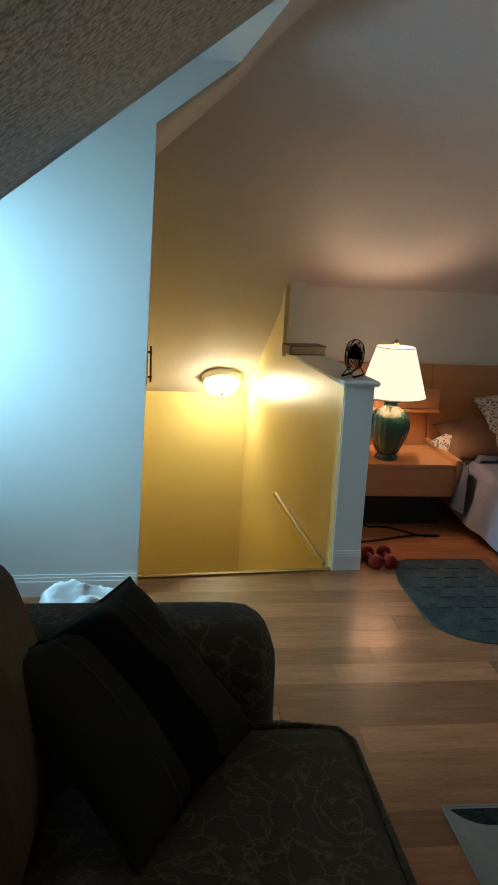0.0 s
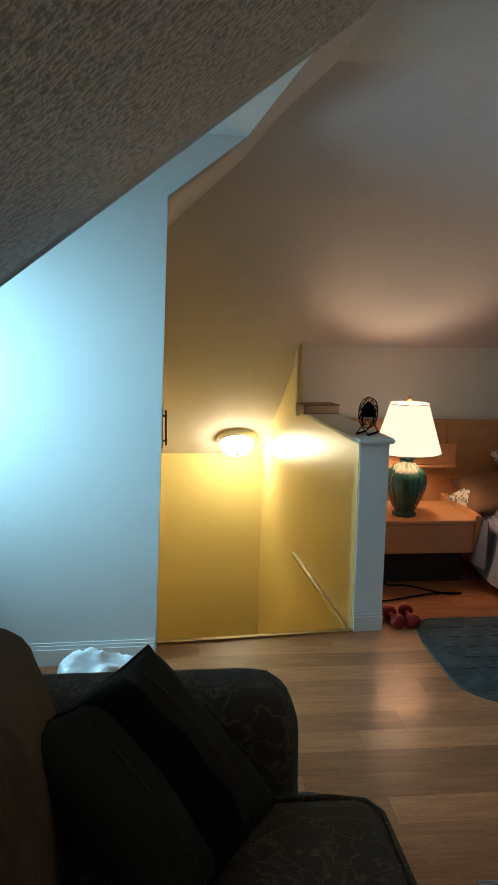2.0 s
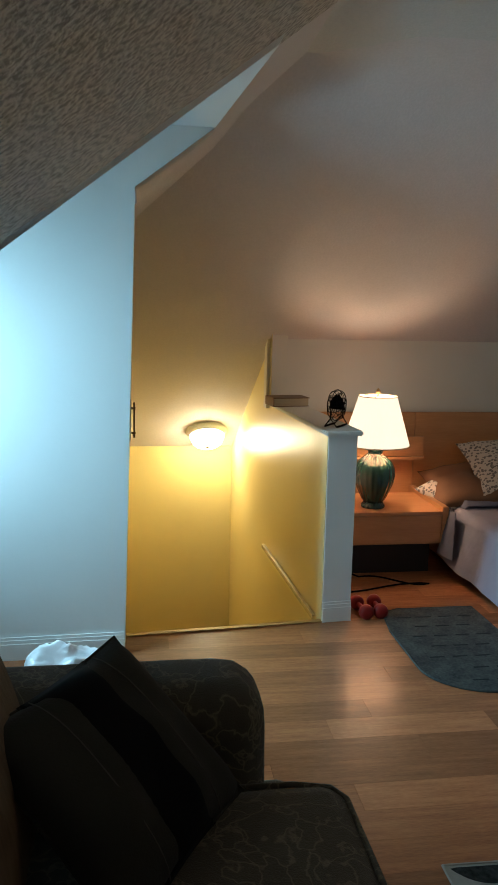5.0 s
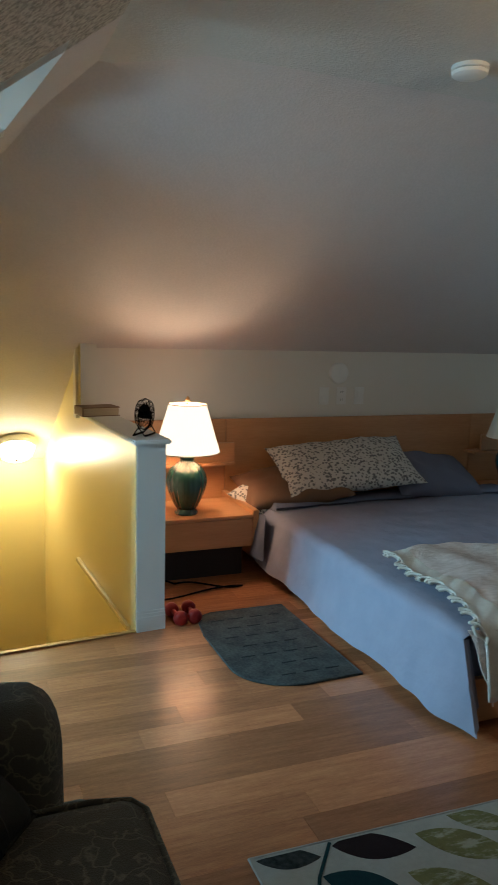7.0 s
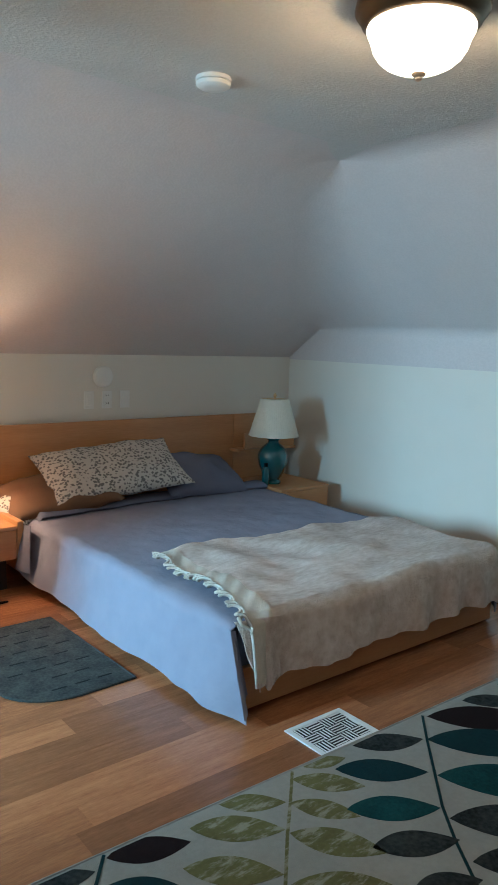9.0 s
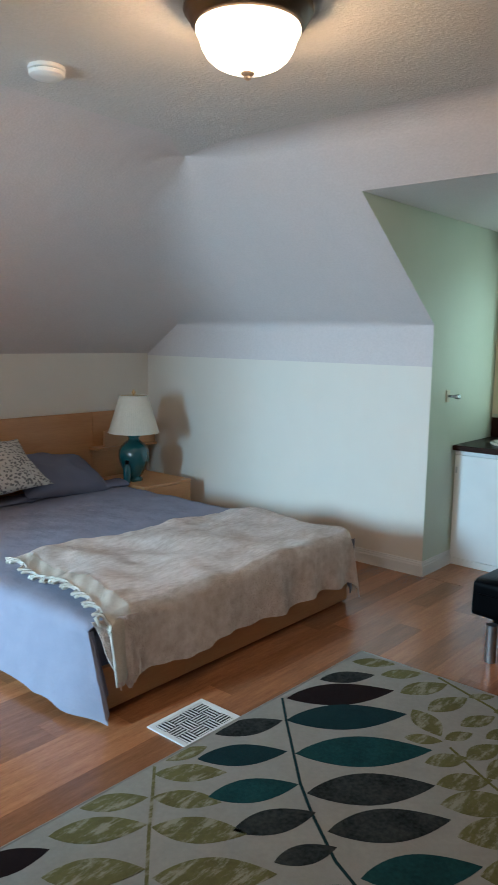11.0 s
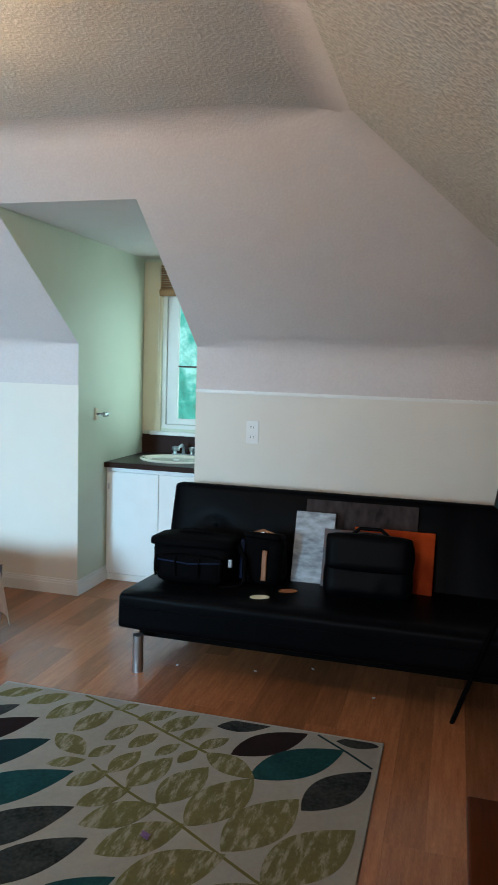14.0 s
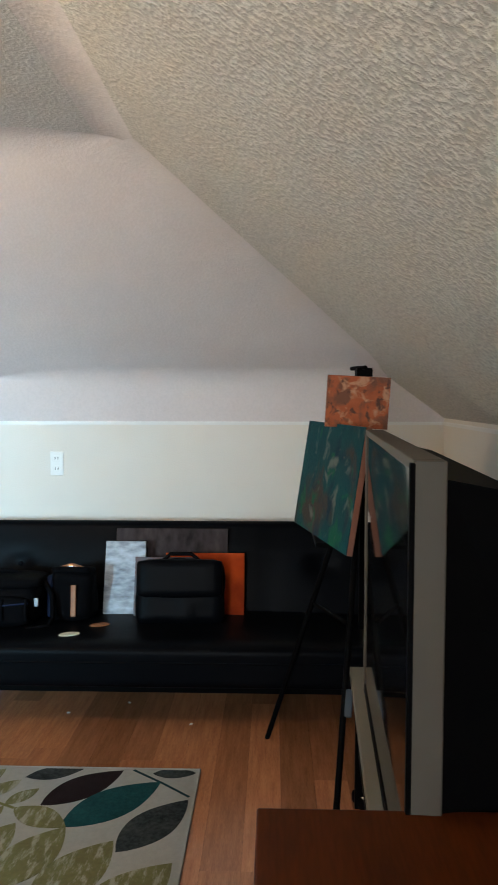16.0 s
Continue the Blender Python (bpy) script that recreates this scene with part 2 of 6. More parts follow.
# the alcove's window wall
W0, W1, WZ0, WZ1 = 1.26, 1.82, 0.99, 2.10
bm = box(XB, XB + 0.12, D0 - 0.1, W0, 0, DT + 0.1)
box(XB, XB + 0.12, W1, D1 + 0.1, 0, DT + 0.1, bm=bm)
box(XB, XB + 0.12, W0, W1, 0, WZ0, bm=bm)
box(XB, XB + 0.12, W0, W1, WZ1, DT + 0.1, bm=bm)
structure("wall_alcove_window", bm, GREEN, "pale green wall round the alcove window", "wall")
# north
wall("wall_north", [(0.80, YN, 0), (XE, YN, 0), (XE, YN, ZN), (0.68, YN, ZN), (0.68, YN, 0.9), (0.80, YN, 0.9)], (0, 0.1, 0), WALL, "cream painted knee wall behind the headboard")
YF = 5.89
bm = prism([(CW, CN, ZC), (CE, CN, ZC), (XE, yne, ZE), (XE, YN, ZN), (0.82, YN, ZN), (0.74, YF, zN(YF)), (-0.5, YF, zN(YF)), (-0.5, YN, ZN), (XW, YN, ZN),
            (CW - (ZC - ZN) / kW, YN, ZN)], (0, up * kN, up))
structure("ceiling_slope_north", bm, SLOPE, "white plastered sloped ceiling reaching down over the stairwell", "sloped ceiling")
# south
bm = prism([(CW, CS, ZC), (CE, CS, ZC), (XE, yse, ZE), (XE, YS, ZS), (XW, YS, ZS)], (0, -up * kS, up))
structure("ceiling_slope_south", bm, SLOPE_ROUGH, "cream sloped ceiling in coarse knock-down plaster", "sloped ceiling")
wall("wall_south", [(XW, YS, 0), (XE, YS, 0), (XE, YS, ZS), (XW, YS, ZS)], (0, -0.1, 0), WALL, "cream painted knee wall with a white rail")
# west slope, cut by the west dormer between V0 and V1
V0, V1 = 2.45, 3.065
za, zb = 2.205, 2.315
xa, xb = XW + (za - ZW) / kW, XW + (zb - ZW) / kW
XL = -0.105
# slope opening for the added dormer that lets the fill lamp through
U0, U1, UZ = 0.10, 0.76, 2.10
xu = XW + (UZ - ZW) / kW
xs0 = CW - (CS - U0) / (CS - YS) * (CW - XW)
bm = prism([(CW, U1, ZC), (CW, V0, ZC), (xb, V0, zb), (XW, V0, ZW), (XW, U1, ZW), (xu, U1, UZ)], (0, 0, up))
prism([(CW, CS, ZC), (CW, U1, ZC), (xu, U1, UZ), (xu, U0, UZ), (xs0, U0, zW(xs0))], (0, 0, up), bm)
prism([(xs0, U0, zW(xs0)), (xu, U0, UZ), (XW, U0, ZW), (XW, YS, ZW)], (0, 0, up), bm)
structure("ceiling_slope_west", bm, SLOPE_WEST_SHADED, "sloped ceiling in coarse knock-down plaster, shade painted into its colour", "sloped ceiling")
bm = prism([(CW, V0, ZC), (CW, CN, ZC), (XL + 0.0, 3.60, zW(XL)), (XL, V1, zW(XL)), (xa, V1, za), (xb, V0, zb)], (0, 0, up))
structure("ceiling_slope_west_2", bm, SLOPE, "plastered sloped ceiling beside the west dormer", "sloped ceiling")
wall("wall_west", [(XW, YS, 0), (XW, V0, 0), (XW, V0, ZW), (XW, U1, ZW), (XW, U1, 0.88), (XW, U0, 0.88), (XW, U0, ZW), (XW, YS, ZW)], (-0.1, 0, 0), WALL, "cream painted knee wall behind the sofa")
# west dormer: two cheeks, ceiling, window wall
XV = -1.60
wall("wall_dormer_north", [(XV, V1 - 0.05, 0), (XL - 0.058, V1, 0), (XL, V1, zW(XL)), (xa, V1, za), (XV, V1 - 0.05, za)], (0, 0.11, 0), CHEEK, "white painted dormer wall in cool daylight")
wall("wall_dormer_south", [(XV, V0, 0), (XW, V0, 0), (XW, V0, ZW), (xb, V0, zb), (XV, V0, zb)], (0, -0.1, 0), CHEEK, "white painted side wall of the west dormer")
bm = prism([(XV, V0, zb), (xb, V0, zb), (xa, V1, za)], (0, 0, 0.1))
prism([(XV, V0, zb), (xa, V1, za), (XV, V1, za)], (0, 0, 0.1), bm)
structure("ceiling_dormer", bm, CHEEK, "white plaster ceiling of the west dormer", "ceiling")
bm = box(XV - 0.12, XV, V0 - 0.1, V0 + 0.05, 0, 2.42)
box(XV - 0.12, XV, V1 - 0.06, V1 + 0.1, 0, 2.42, bm=bm)
box(XV - 0.12, XV, V0 + 0.05, V1 - 0.06, 0, 0.85, bm=bm)
box(XV - 0.12, XV, V0 + 0.05, V1 - 0.06, 2.10, 2.42, bm=bm)
structure("wall_dormer_window", bm, CHEEK, "white wall round the west dormer window", "wall")
# an added, unseen dormer over the sofa, housing for the fill lamp
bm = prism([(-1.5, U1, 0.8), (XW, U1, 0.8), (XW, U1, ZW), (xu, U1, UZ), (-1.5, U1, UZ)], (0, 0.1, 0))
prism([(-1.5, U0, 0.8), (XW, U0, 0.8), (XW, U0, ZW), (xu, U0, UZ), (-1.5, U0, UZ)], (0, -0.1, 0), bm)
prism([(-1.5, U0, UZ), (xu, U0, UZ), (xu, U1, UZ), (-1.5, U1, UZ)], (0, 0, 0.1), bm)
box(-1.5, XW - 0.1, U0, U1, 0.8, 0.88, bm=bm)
structure("wall_dormer_2", bm, CHEEK, "white painted walls of an added, unseen dormer round the fill lamp", "wall")

# rounded plaster coves where slopes and ceiling meet


def cove(bm, a, b, d1, d2, w, ends=(1, 1)):
    a, b = Vector(a), Vector(b)
    e = (b - a).normalized()
    d1, d2 = Vector(d1), Vector(d2)
    d1 = (d1 - e * d1.dot(e)).normalized() * w
    d2 = (d2 - e * d2.dot(e)).normalized() * w
    n, length = 16, (b - a).length
    grid = []
    for j in range(n + 1):
        s = j / n
        k = min(1.0, s * length / 0.35 if ends[0] else 1.0, (1 - s) * length / 0.35 if ends[1] else 1.0)
        k = max(0.004, k * k * (3 - 2 * k))
        p = a + (b - a) * s
        grid.append([bm.verts.new(p + (d1 * (1 - i / 10) ** 2 + d2 * (i / 10) ** 2) * k) for i in range(11)])
    for r0, r1 in zip(grid, grid[1:]):
        for i in range(10):
            bm.faces.new((r0[i], r0[i + 1], r1[i + 1], r1[i]))


dN, dE, dS, dW = (0, 1, -kN), (1, 0, -kE), (0, -1, -kS), (-1, 0, -kW)
bm = bmesh.new()
cove(bm, (CW + 0.05, CN, ZC), (CE - 0.02, CN, ZC), (0, -1, 0), dN, 0.24)
cove(bm, (CE, CN, ZC), (CE, CS, ZC), (-1, 0, 0), dE, 0.10)
cove(bm, (CW, CS, ZC), (CE, CS, ZC), (0, 1, 0), dS, 0.09, (1, 0))
cove(bm, (CE, CN, ZC), (XE, yne, ZE), (-1, 0, 0), (0, -1, 0), 0.22)
cove(bm, (CE, CS, ZC), (XE, yse, ZE), (-0.2, -1, -kS), (1, 0.3, -kE), 0.16, (0, 1))
cove(bm, (CW - 0.12 / kW, CN + 0.12 / kN, ZC - 0.12), (CW - (ZC - 1.6) / kW, CN + (ZC - 1.6) / kN, 1.6), (1, 0.2, 0), (0, -1, 0), 0.09)
cove(bm, (XE - 0.003, yse, ZE), (XE - 0.003, D0, ZE), (0, 0, -1), (-1, 0, kE), 0.09)
cove(bm, (XE - 0.003, D1, ZE), (XE - 0.003, yne, ZE), (0, 0, -1), (-1, 0, kE), 0.05)
structure("ceiling_cove", bm, SLOPE, "rounded plaster coves between the ceiling's slopes", "ceiling", smooth=60)

# stairwell, turned a little against the room
A = radians(5)


def stair(u, v, z):
    """u along the opening's edge from the newel to the west, v down the stairs."""
    return (0.783 - u * math.cos(A) - v * math.sin(A) * 0.75, 3.315 - u * math.sin(A) + v * math.cos(A), z)


SW = 0.95
wall("wall_stair_west", [stair(SW, -0.05, -2.5), stair(SW, 3.0, -2.5), stair(SW, 3.0, 2.0), stair(SW, -0.05, 2.0)], (-0.1, 0, 0), YELLOW, "yellow painted stairwell wall")
wall("wall_stair_north", [(-0.6, YF, -2.5), (0.9, YF, -2.5), (0.9, YF, 0.6), (-0.6, YF, 0.6)], (0, 0.1, 0), YELLOW, "yellow painted wall at the foot of the slope")
wall("wall_stair_east", [stair(-0.004, 0, -2.5), stair(-0.004, 1.261, -2.5), stair(-0.004, 1.261, -0.001), stair(-0.004, 0, -0.001)], (0.12, 0, 0), YELLOW, "yellow painted stairwell wall below the floor")
wall("wall_stair_east_2", [stair(-0.006, 1.262, -2.5), stair(-0.006, 2.7, -2.5), stair(-0.006, 2.7, 0.8), stair(-0.006, 1.262, 1.5)], (0.10, 0, 0), YELLOW, "yellow painted stairwell wall under the slope")
wall("wall_stair_south", [stair(SW, 0.02, -2.5), stair(0, 0.02, -2.5), stair(0, 0.02, -0.02), stair(SW, 0.02, -0.02)], (0, -0.1, 0), YELLOW, "yellow painted wall under the floor's edge")
structure("floor_stair", box(-0.7, 1.0, 3.0, 6.0, -2.6, -2.5), LAMINATE, "wood floor at the bottom of the stairwell", "floor")

# ---- floor, trims, half wall ----
bm = prism([(XW, YS, -0.02), (XE, YS, -0.02), (XE, YN, -0.02), (0.74, YN, -0.02), stair(-0.03, -0.03, -0.02), stair(SW, -0.03, -0.02), (XL, V1, -0.02), (XV, V1, -0.02), (XV, V0, -0.02), (XW, V0, -0.02)], (0, 0, -0.15))
box(XE, XB, D0, D1, -0.17, -0.02, bm=bm)
floor = structure("floor", bm, JOINT, "warm brown laminate plank floor", "floor")


def board(name, pts, thick, height, mat, z0=0.0, label="", category="baseboard"):
    """A moulded board along a line on the floor: a plain lower part and a thinner lip, pushed to its left."""
    bm = bmesh.new()
    for (x0, y0), (x1, y1) in zip(pts, pts[1:]):
        d = Vector((x1 - x0, y1 - y0, 0)).normalized()
        n = Vector((-d.y, d.x, 0))
        for t, a, b in ((thick, 0, 0.72), (thick * 0.7, 0.72, 0.88), (thick * 0.4, 0.88, 1.0)):
            prism([(x0, y0, z0 + a * height), (x1, y1, z0 + a * height), (x1, y1, z0 + b * height), (x0, y0, z0 + b * height)], n * t, bm)
    return structure(name, bm, mat, label, category)


board("baseboard_east", [(XE, D1 + 0.0), (XE, YN)], 0.016, 0.095, TRIM, label="white moulded baseboard")
board("baseboard_alcove", [(4.62, D1), (XE - 0.016, D1)][::-1], -0.016, 0.095, TRIM, label="white moulded baseboard")
board("baseboard_east_2", [(XE, YS), (XE, D0)], 0.016, 0.095, TRIM, label="white moulded baseboard")
board("baseboard_north", [(1.0, YN), (XE, YN)], -0.016, 0.095, TRIM, label="white moulded baseboard")
board("baseboard_dormer", [(XV, V1 - 0.052), (XL - 0.060, V1 - 0.002)], -0.014, 0.10, TRIM, label="white moulded baseboard")
board("trim_rail_east", [(XE, YS), (XE, D0)], 0.012, 0.018, TRIM, 1.308, "thin white rail along the knee wall", "trim")
board("trim_rail_south", [(XW, YS), (XE, YS)], 0.012, 0.018, TRIM, 1.308, "thin white rail along the knee wall", "trim")

LEDGE = material("pale_yellow_gloss", (0.82, 0.74, 0.45), 0.25, second=(0.70, 0.58, 0.30), scale=25, mix=0.9, coat=0.4)
NOSE = material("dull_brass", (0.42, 0.30, 0.13), 0.45, 0.6, scale=30)
# half wall beside the stairs: white newel end, yellow face to the stairs, white cap
HZ = 0.925
structure("wall_half", prism([stair(-0.004, 0, 0), stair(-0.004, 1.26, 0), stair(-0.146, 1.26, 0), stair(-0.146, 0, 0)], (0, 0, HZ)), CHEEK, "white painted half wall beside the stairs", "half wall")
structure("wall_half_2", prism([stair(0, 0.012, 0.0), stair(0, 1.26, 0.0), stair(-0.003, 1.26, 0.0), stair(-0.003, 0.012, 0.0)], (0, 0, HZ - 0.002)), YELLOW, "glossy yellow face of the half wall", "half wall")
structure("wall_pillar", prism([stair(0.0, 1.19, HZ), stair(0, 1.27, HZ), stair(-0.10, 1.27, HZ), stair(-0.10, 1.19, HZ)], (0, 0, 0.62)), WALL, "narrow cream pillar above the half wall's end", "wall")
structure("wall_pillar_2", prism([stair(0.004, 1.187, HZ), stair(0.004, 1.27, HZ), stair(0.001, 1.27, HZ), stair(0.001, 1.187, HZ)], (0, 0, 0.62)), YELLOW, "yellow painted edge of the pillar towards the stairs", "wall")
bm = prism([stair(0.018, -0.03, HZ), stair(0.018, 1.19, HZ), stair(-0.165, 1.19, HZ), stair(-0.165, -0.03, HZ)], (0, 0, 0.024))
bmesh.ops.bevel(bm, geom=bm.edges[:], offset=0.006, segments=2, affect="EDGES")
structure("trim_cap", bm, CHEEK, "white painted cap board on the half wall", "trim")
c0, c1 = stair(0.0, -0.0, 0), stair(-0.146, -0.0, 0)
board("baseboard_newel", [c0[:2], c1[:2]], -0.014, 0.10, TRIM, label="white moulded baseboard")
structure("trim_stringer", prism([stair(0.0, 0.10, -0.030), stair(0.0, 1.27, -0.030), stair(0.0, 1.27, -0.006), stair(0.0, 0.10, -0.006)], (-0.020, 0, 0)), LEDGE, "glossy pale yellow ledge at floor height", "trim")
structure("trim_nosing", prism([stair(0, -0.008, 0.001), stair(SW, -0.008, 0.001), stair(SW, 0.02, 0.001), stair(0, 0.02, 0.001)], (0, 0, 0.004)), NOSE, "dull brass nosing along the stair edge", "trim")

# ---- more materials ----
METAL = material("brushed_metal", (0.52, 0.56, 0.60), 0.42, 1.0, scale=40)
BRONZE = material("dark_bronze", (0.10, 0.065, 0.04), 0.4, 0.9, scale=30)
BRASS = material("brass", (0.75, 0.52, 0.26), 0.3, 1.0, scale=30)
PLASTIC = material("white_plastic", (0.82, 0.81, 0.78), 0.4, scale=20, mix=0.3)
BLACKPL = material("black_plastic", (0.002, 0.002, 0.0023), 0.62, spec=0.03, scale=30)
LEATHER = material("black_leatherette", (0.0018, 0.0021, 0.003), 0.36, spec=0.035, second=(0.003, 0.0036, 0.005), scale=30, bump=0.10, bump_scale=260)
NYLON = material("black_nylon", (0.0018, 0.0018, 0.0025), 0.75, spec=0.05, scale=60, bump=0.3, bump_scale=400)
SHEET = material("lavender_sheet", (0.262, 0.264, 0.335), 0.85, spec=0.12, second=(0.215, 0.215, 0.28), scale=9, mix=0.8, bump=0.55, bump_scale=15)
# darker grey than the sheet; on mattress, one pillow and the sheet's folds
SHEET_DARK = material("dark_grey_bedding", (0.15, 0.155, 0.205), 0.85, spec=0.12, second=(0.14, 0.145, 0.21), scale=9, bump=0.25, bump_scale=18)
BROWN = material("brown_cotton", (0.17, 0.10, 0.062), 0.85, spec=0.12, second=(0.13, 0.075, 0.045), scale=9, bump=0.25, bump_scale=20)
WOOL = material("beige_wool_throw", (0.76, 0.685, 0.65), 0.95, spec=0.1, second=(0.49, 0.395, 0.345), scale=22, mix=0.95, bump=0.9, bump_scale=85, stretch=(1, 2.6, 1))
FRINGE = material("cream_fringe", (0.56, 0.52, 0.46), 0.95, second=(0.40, 0.34, 0.28), scale=50, bump=0.5, bump_scale=200)
RED = material("red_vinyl", (0.22, 0.012, 0.010), 0.45, spec=0.3, second=(0.17, 0.009, 0.008), scale=30)
MAT = material("grey_mat", (0.080, 0.082, 0.078), 0.95, spec=0.05, second=(0.024, 0.028, 0.029), scale=85, mix=0.9, bump=0.6, bump_scale=220)
MATLINE = material("dark_mat_line", (0.020, 0.023, 0.025), 0.95, spec=0.08)
GLAZE = material("green_glaze", (0.007, 0.036, 0.029), 0.16, second=(0.020, 0.075, 0.058), scale=10, mix=0.9, stretch=(3, 3, 0.6), coat=0.6)
GLAZE2 = material("teal_glaze", (0.007, 0.075, 0.085), 0.10, second=(0.010, 0.10, 0.11), scale=6, coat=0.8)
SHADE_OFF = material("cream_lampshade", (0.72, 0.66, 0.55), 0.8, scale=40, bump=0.2, bump_scale=120)
SHADE_ON = glow("lit_lampshade", (1.0, 0.71, 0.50), 3.4)
DOME = glow("lit_glass_dome", (1.0, 0.80, 0.56), 7.0)
STAIR_DOME = glow("bright_glass_dome", (1.0, 0.78, 0.47), 104.0)
VANITY = material("white_cabinet_paint", (0.84, 0.86, 0.87), 0.35, scale=8, mix=0.3)
COUNTER = material("dark_laminate_top", (0.010, 0.008, 0.008), 0.3, spec=0.09, second=(0.020, 0.014, 0.011), scale=90, mix=0.8)
EDGEWOOD = material("dark_wood_edge", (0.030, 0.011, 0.007), 0.4, spec=0.10, scale=30, stretch=(8, 1, 8))
CERAMIC = material("bone_ceramic", (0.74, 0.70, 0.62), 0.12, scale=5, mix=0.2, coat=0.5)
MAHOG = material("red_brown_table_wood", (0.070, 0.0155, 0.0025), 0.5, second=(0.036, 0.008, 0.0015), scale=12, mix=1.0, stretch=(1.2, 9, 1), spec=0.07)
PALE = material("pale_grey_laminate", (0.17, 0.16, 0.13), 0.6, scale=20, spec=0.2)
BEZEL = material("warm_grey_plastic", (0.085, 0.074, 0.060), 0.6, spec=0.2, scale=30, mix=0.3)
SCREEN = material("glossy_dark_screen", (0.004, 0.0045, 0.005), 0.05, spec=0.4)
PANE = glass("window_glass")
BAMBOO = material("bamboo_blind", (0.30, 0.17, 0.075), 0.7, second=(0.18, 0.09, 0.04), scale=40, stretch=(1, 1, 10))
PAPER = material("book_paper", (0.50, 0.40, 0.27), 0.9, scale=60, stretch=(1, 1, 20))
COVER = material("brown_book_cover", (0.20, 0.105, 0.05), 0.55, scale=20)
BAGFILM = material("white_plastic_film", (0.80, 0.80, 0.82), 0.3, second=(0.72, 0.72, 0.75), scale=12)

# ---- small forms ----


def soft_box(sx, sy, sz, r, seg=4, puff=0.0, cut=8):
    """A cushion about the origin: rounded edges, and faces that swell by puff."""
    bm = bmesh.new()
    bmesh.ops.create_cube(bm, size=2.0)
    bmesh.ops.subdivide_edges(bm, edges=bm.edges[:], cuts=cut, use_grid_fill=True)
    for v in bm.verts:
        p = v.co.copy()
        e = Vector((p.x * sx / 2, p.y * sy / 2, p.z * sz / 2))
        q = Vector((max(-sx / 2 + r, min(sx / 2 - r, e.x)), max(-sy / 2 + r, min(sy / 2 - r, e.y)), max(-sz / 2 + r, min(sz / 2 - r, e.z))))
        d = e - q
        if d.length > 1e-6:
            e = q + d.normalized() * min(r, d.length) if d.length > r else e
        k = (1 - p.x ** 2) * (1 - p.y ** 2)
        e.z += math.copysign(puff * k, p.z) if abs(p.z) > 0.99 else puff * k * p.z
        v.co = e
    return bm


def shift(bm, m):
    bmesh.ops.transform(bm, matrix=m, verts=bm.verts[:])
    return bm


def pillow(w, h, t, seed, corner=0.06):
    """A filled pillow lying flat: thick in the middle, pinched along the seam, with creases."""
    bm = bmesh.new()
    N = 22
    top, bot = [], []
    for i in range(N + 1):
        rt, rb = [], []
        for j in range(N + 1):
            a, b = 2 * i / N - 1, 2 * j / N - 1
            k = max(0.0, (1 - abs(a) ** 2.6) * (1 - abs(b) ** 2.6)) ** 0.5
            pull = 1 - corner * (a * a * (1 - b * b) * 0 + (1 - a * a) * abs(b) ** 4)
            pull2 = 1 - corner * (1 - b * b) * abs(a) ** 4
            x, y = a * w / 2 * pull2, b * h / 2 * pull
            cr = noise.noise(Vector((x * 9 + seed, y * 9, seed * 3))) * 0.020 * (0.4 + k)
            rt.append(bm.verts.new((x, y, k * t / 2 + cr)))
            edge = i in (0, N) or j in (0, N)
            rb.append(rt[-1] if edge else bm.verts.new((x, y, -k * t / 2 * 0.8 + cr)))
        top.append(rt)
        bot.append(rb)
    for i in range(N):
        for j in range(N):
            bm.faces.new((top[i][j], top[i + 1][j], top[i + 1][j + 1], top[i][j + 1]))
            bm.faces.new((bot[i][j], bot[i][j + 1], bot[i + 1][j + 1], bot[i + 1][j]))
    return bm


def cloth(nu, nv, f, thick=0.006):
    """A sheet of cloth from a rule f(u, v), with a little thickness."""
    bm = bmesh.new()
    g = [[bm.verts.new(f(i / nu, j / nv)) for j in range(nv + 1)] for i in range(nu + 1)]
    for i in range(nu):
        for j in range(nv):
            bm.faces.new((g[i][j], g[i + 1][j], g[i + 1][j + 1], g[i][j + 1]))
    bmesh.ops.recalc_face_normals(bm, faces=bm.faces[:])
    bmesh.ops.solidify(bm, geom=bm.faces[:], thickness=thick)
    return bm


def wob(x, y, z=0.0, s=1.0):
    return noise.noise(Vector((x * s, y * s, z)))


# ---- bed corner of the room ----
BX0, BX1, BY0, BY1, BZ = 1.745, 3.53, 2.065, 4.44, 0.375


def headboard():
    ob = thing("headboard", pose(0, 0, 0), "wide birch veneer headboard against the cream wall", "headboard")
    for x0, x1 in ((0.96, 1.640), (1.643, 3.60), (3.603, 4.15)):
        part("panel", box(x0, x1, 4.47, 4.50, 0.05, 0.885, 0.003), BIRCH_X, ob)
    for x0, x1, xf in ((0.96, 1.665, 0.96), (3.56, 4.15, 3.63)):
        part("shelf", box(x0, x1, 4.34, 4.468, 0.60, 0.62, 0.002), BIRCH_X, ob)
        part("shelf_front", box(xf, x1, 4.36, 4.38, 0.621, 0.745, 0.002), BIRCH_X, ob)
    return ob


headboard()


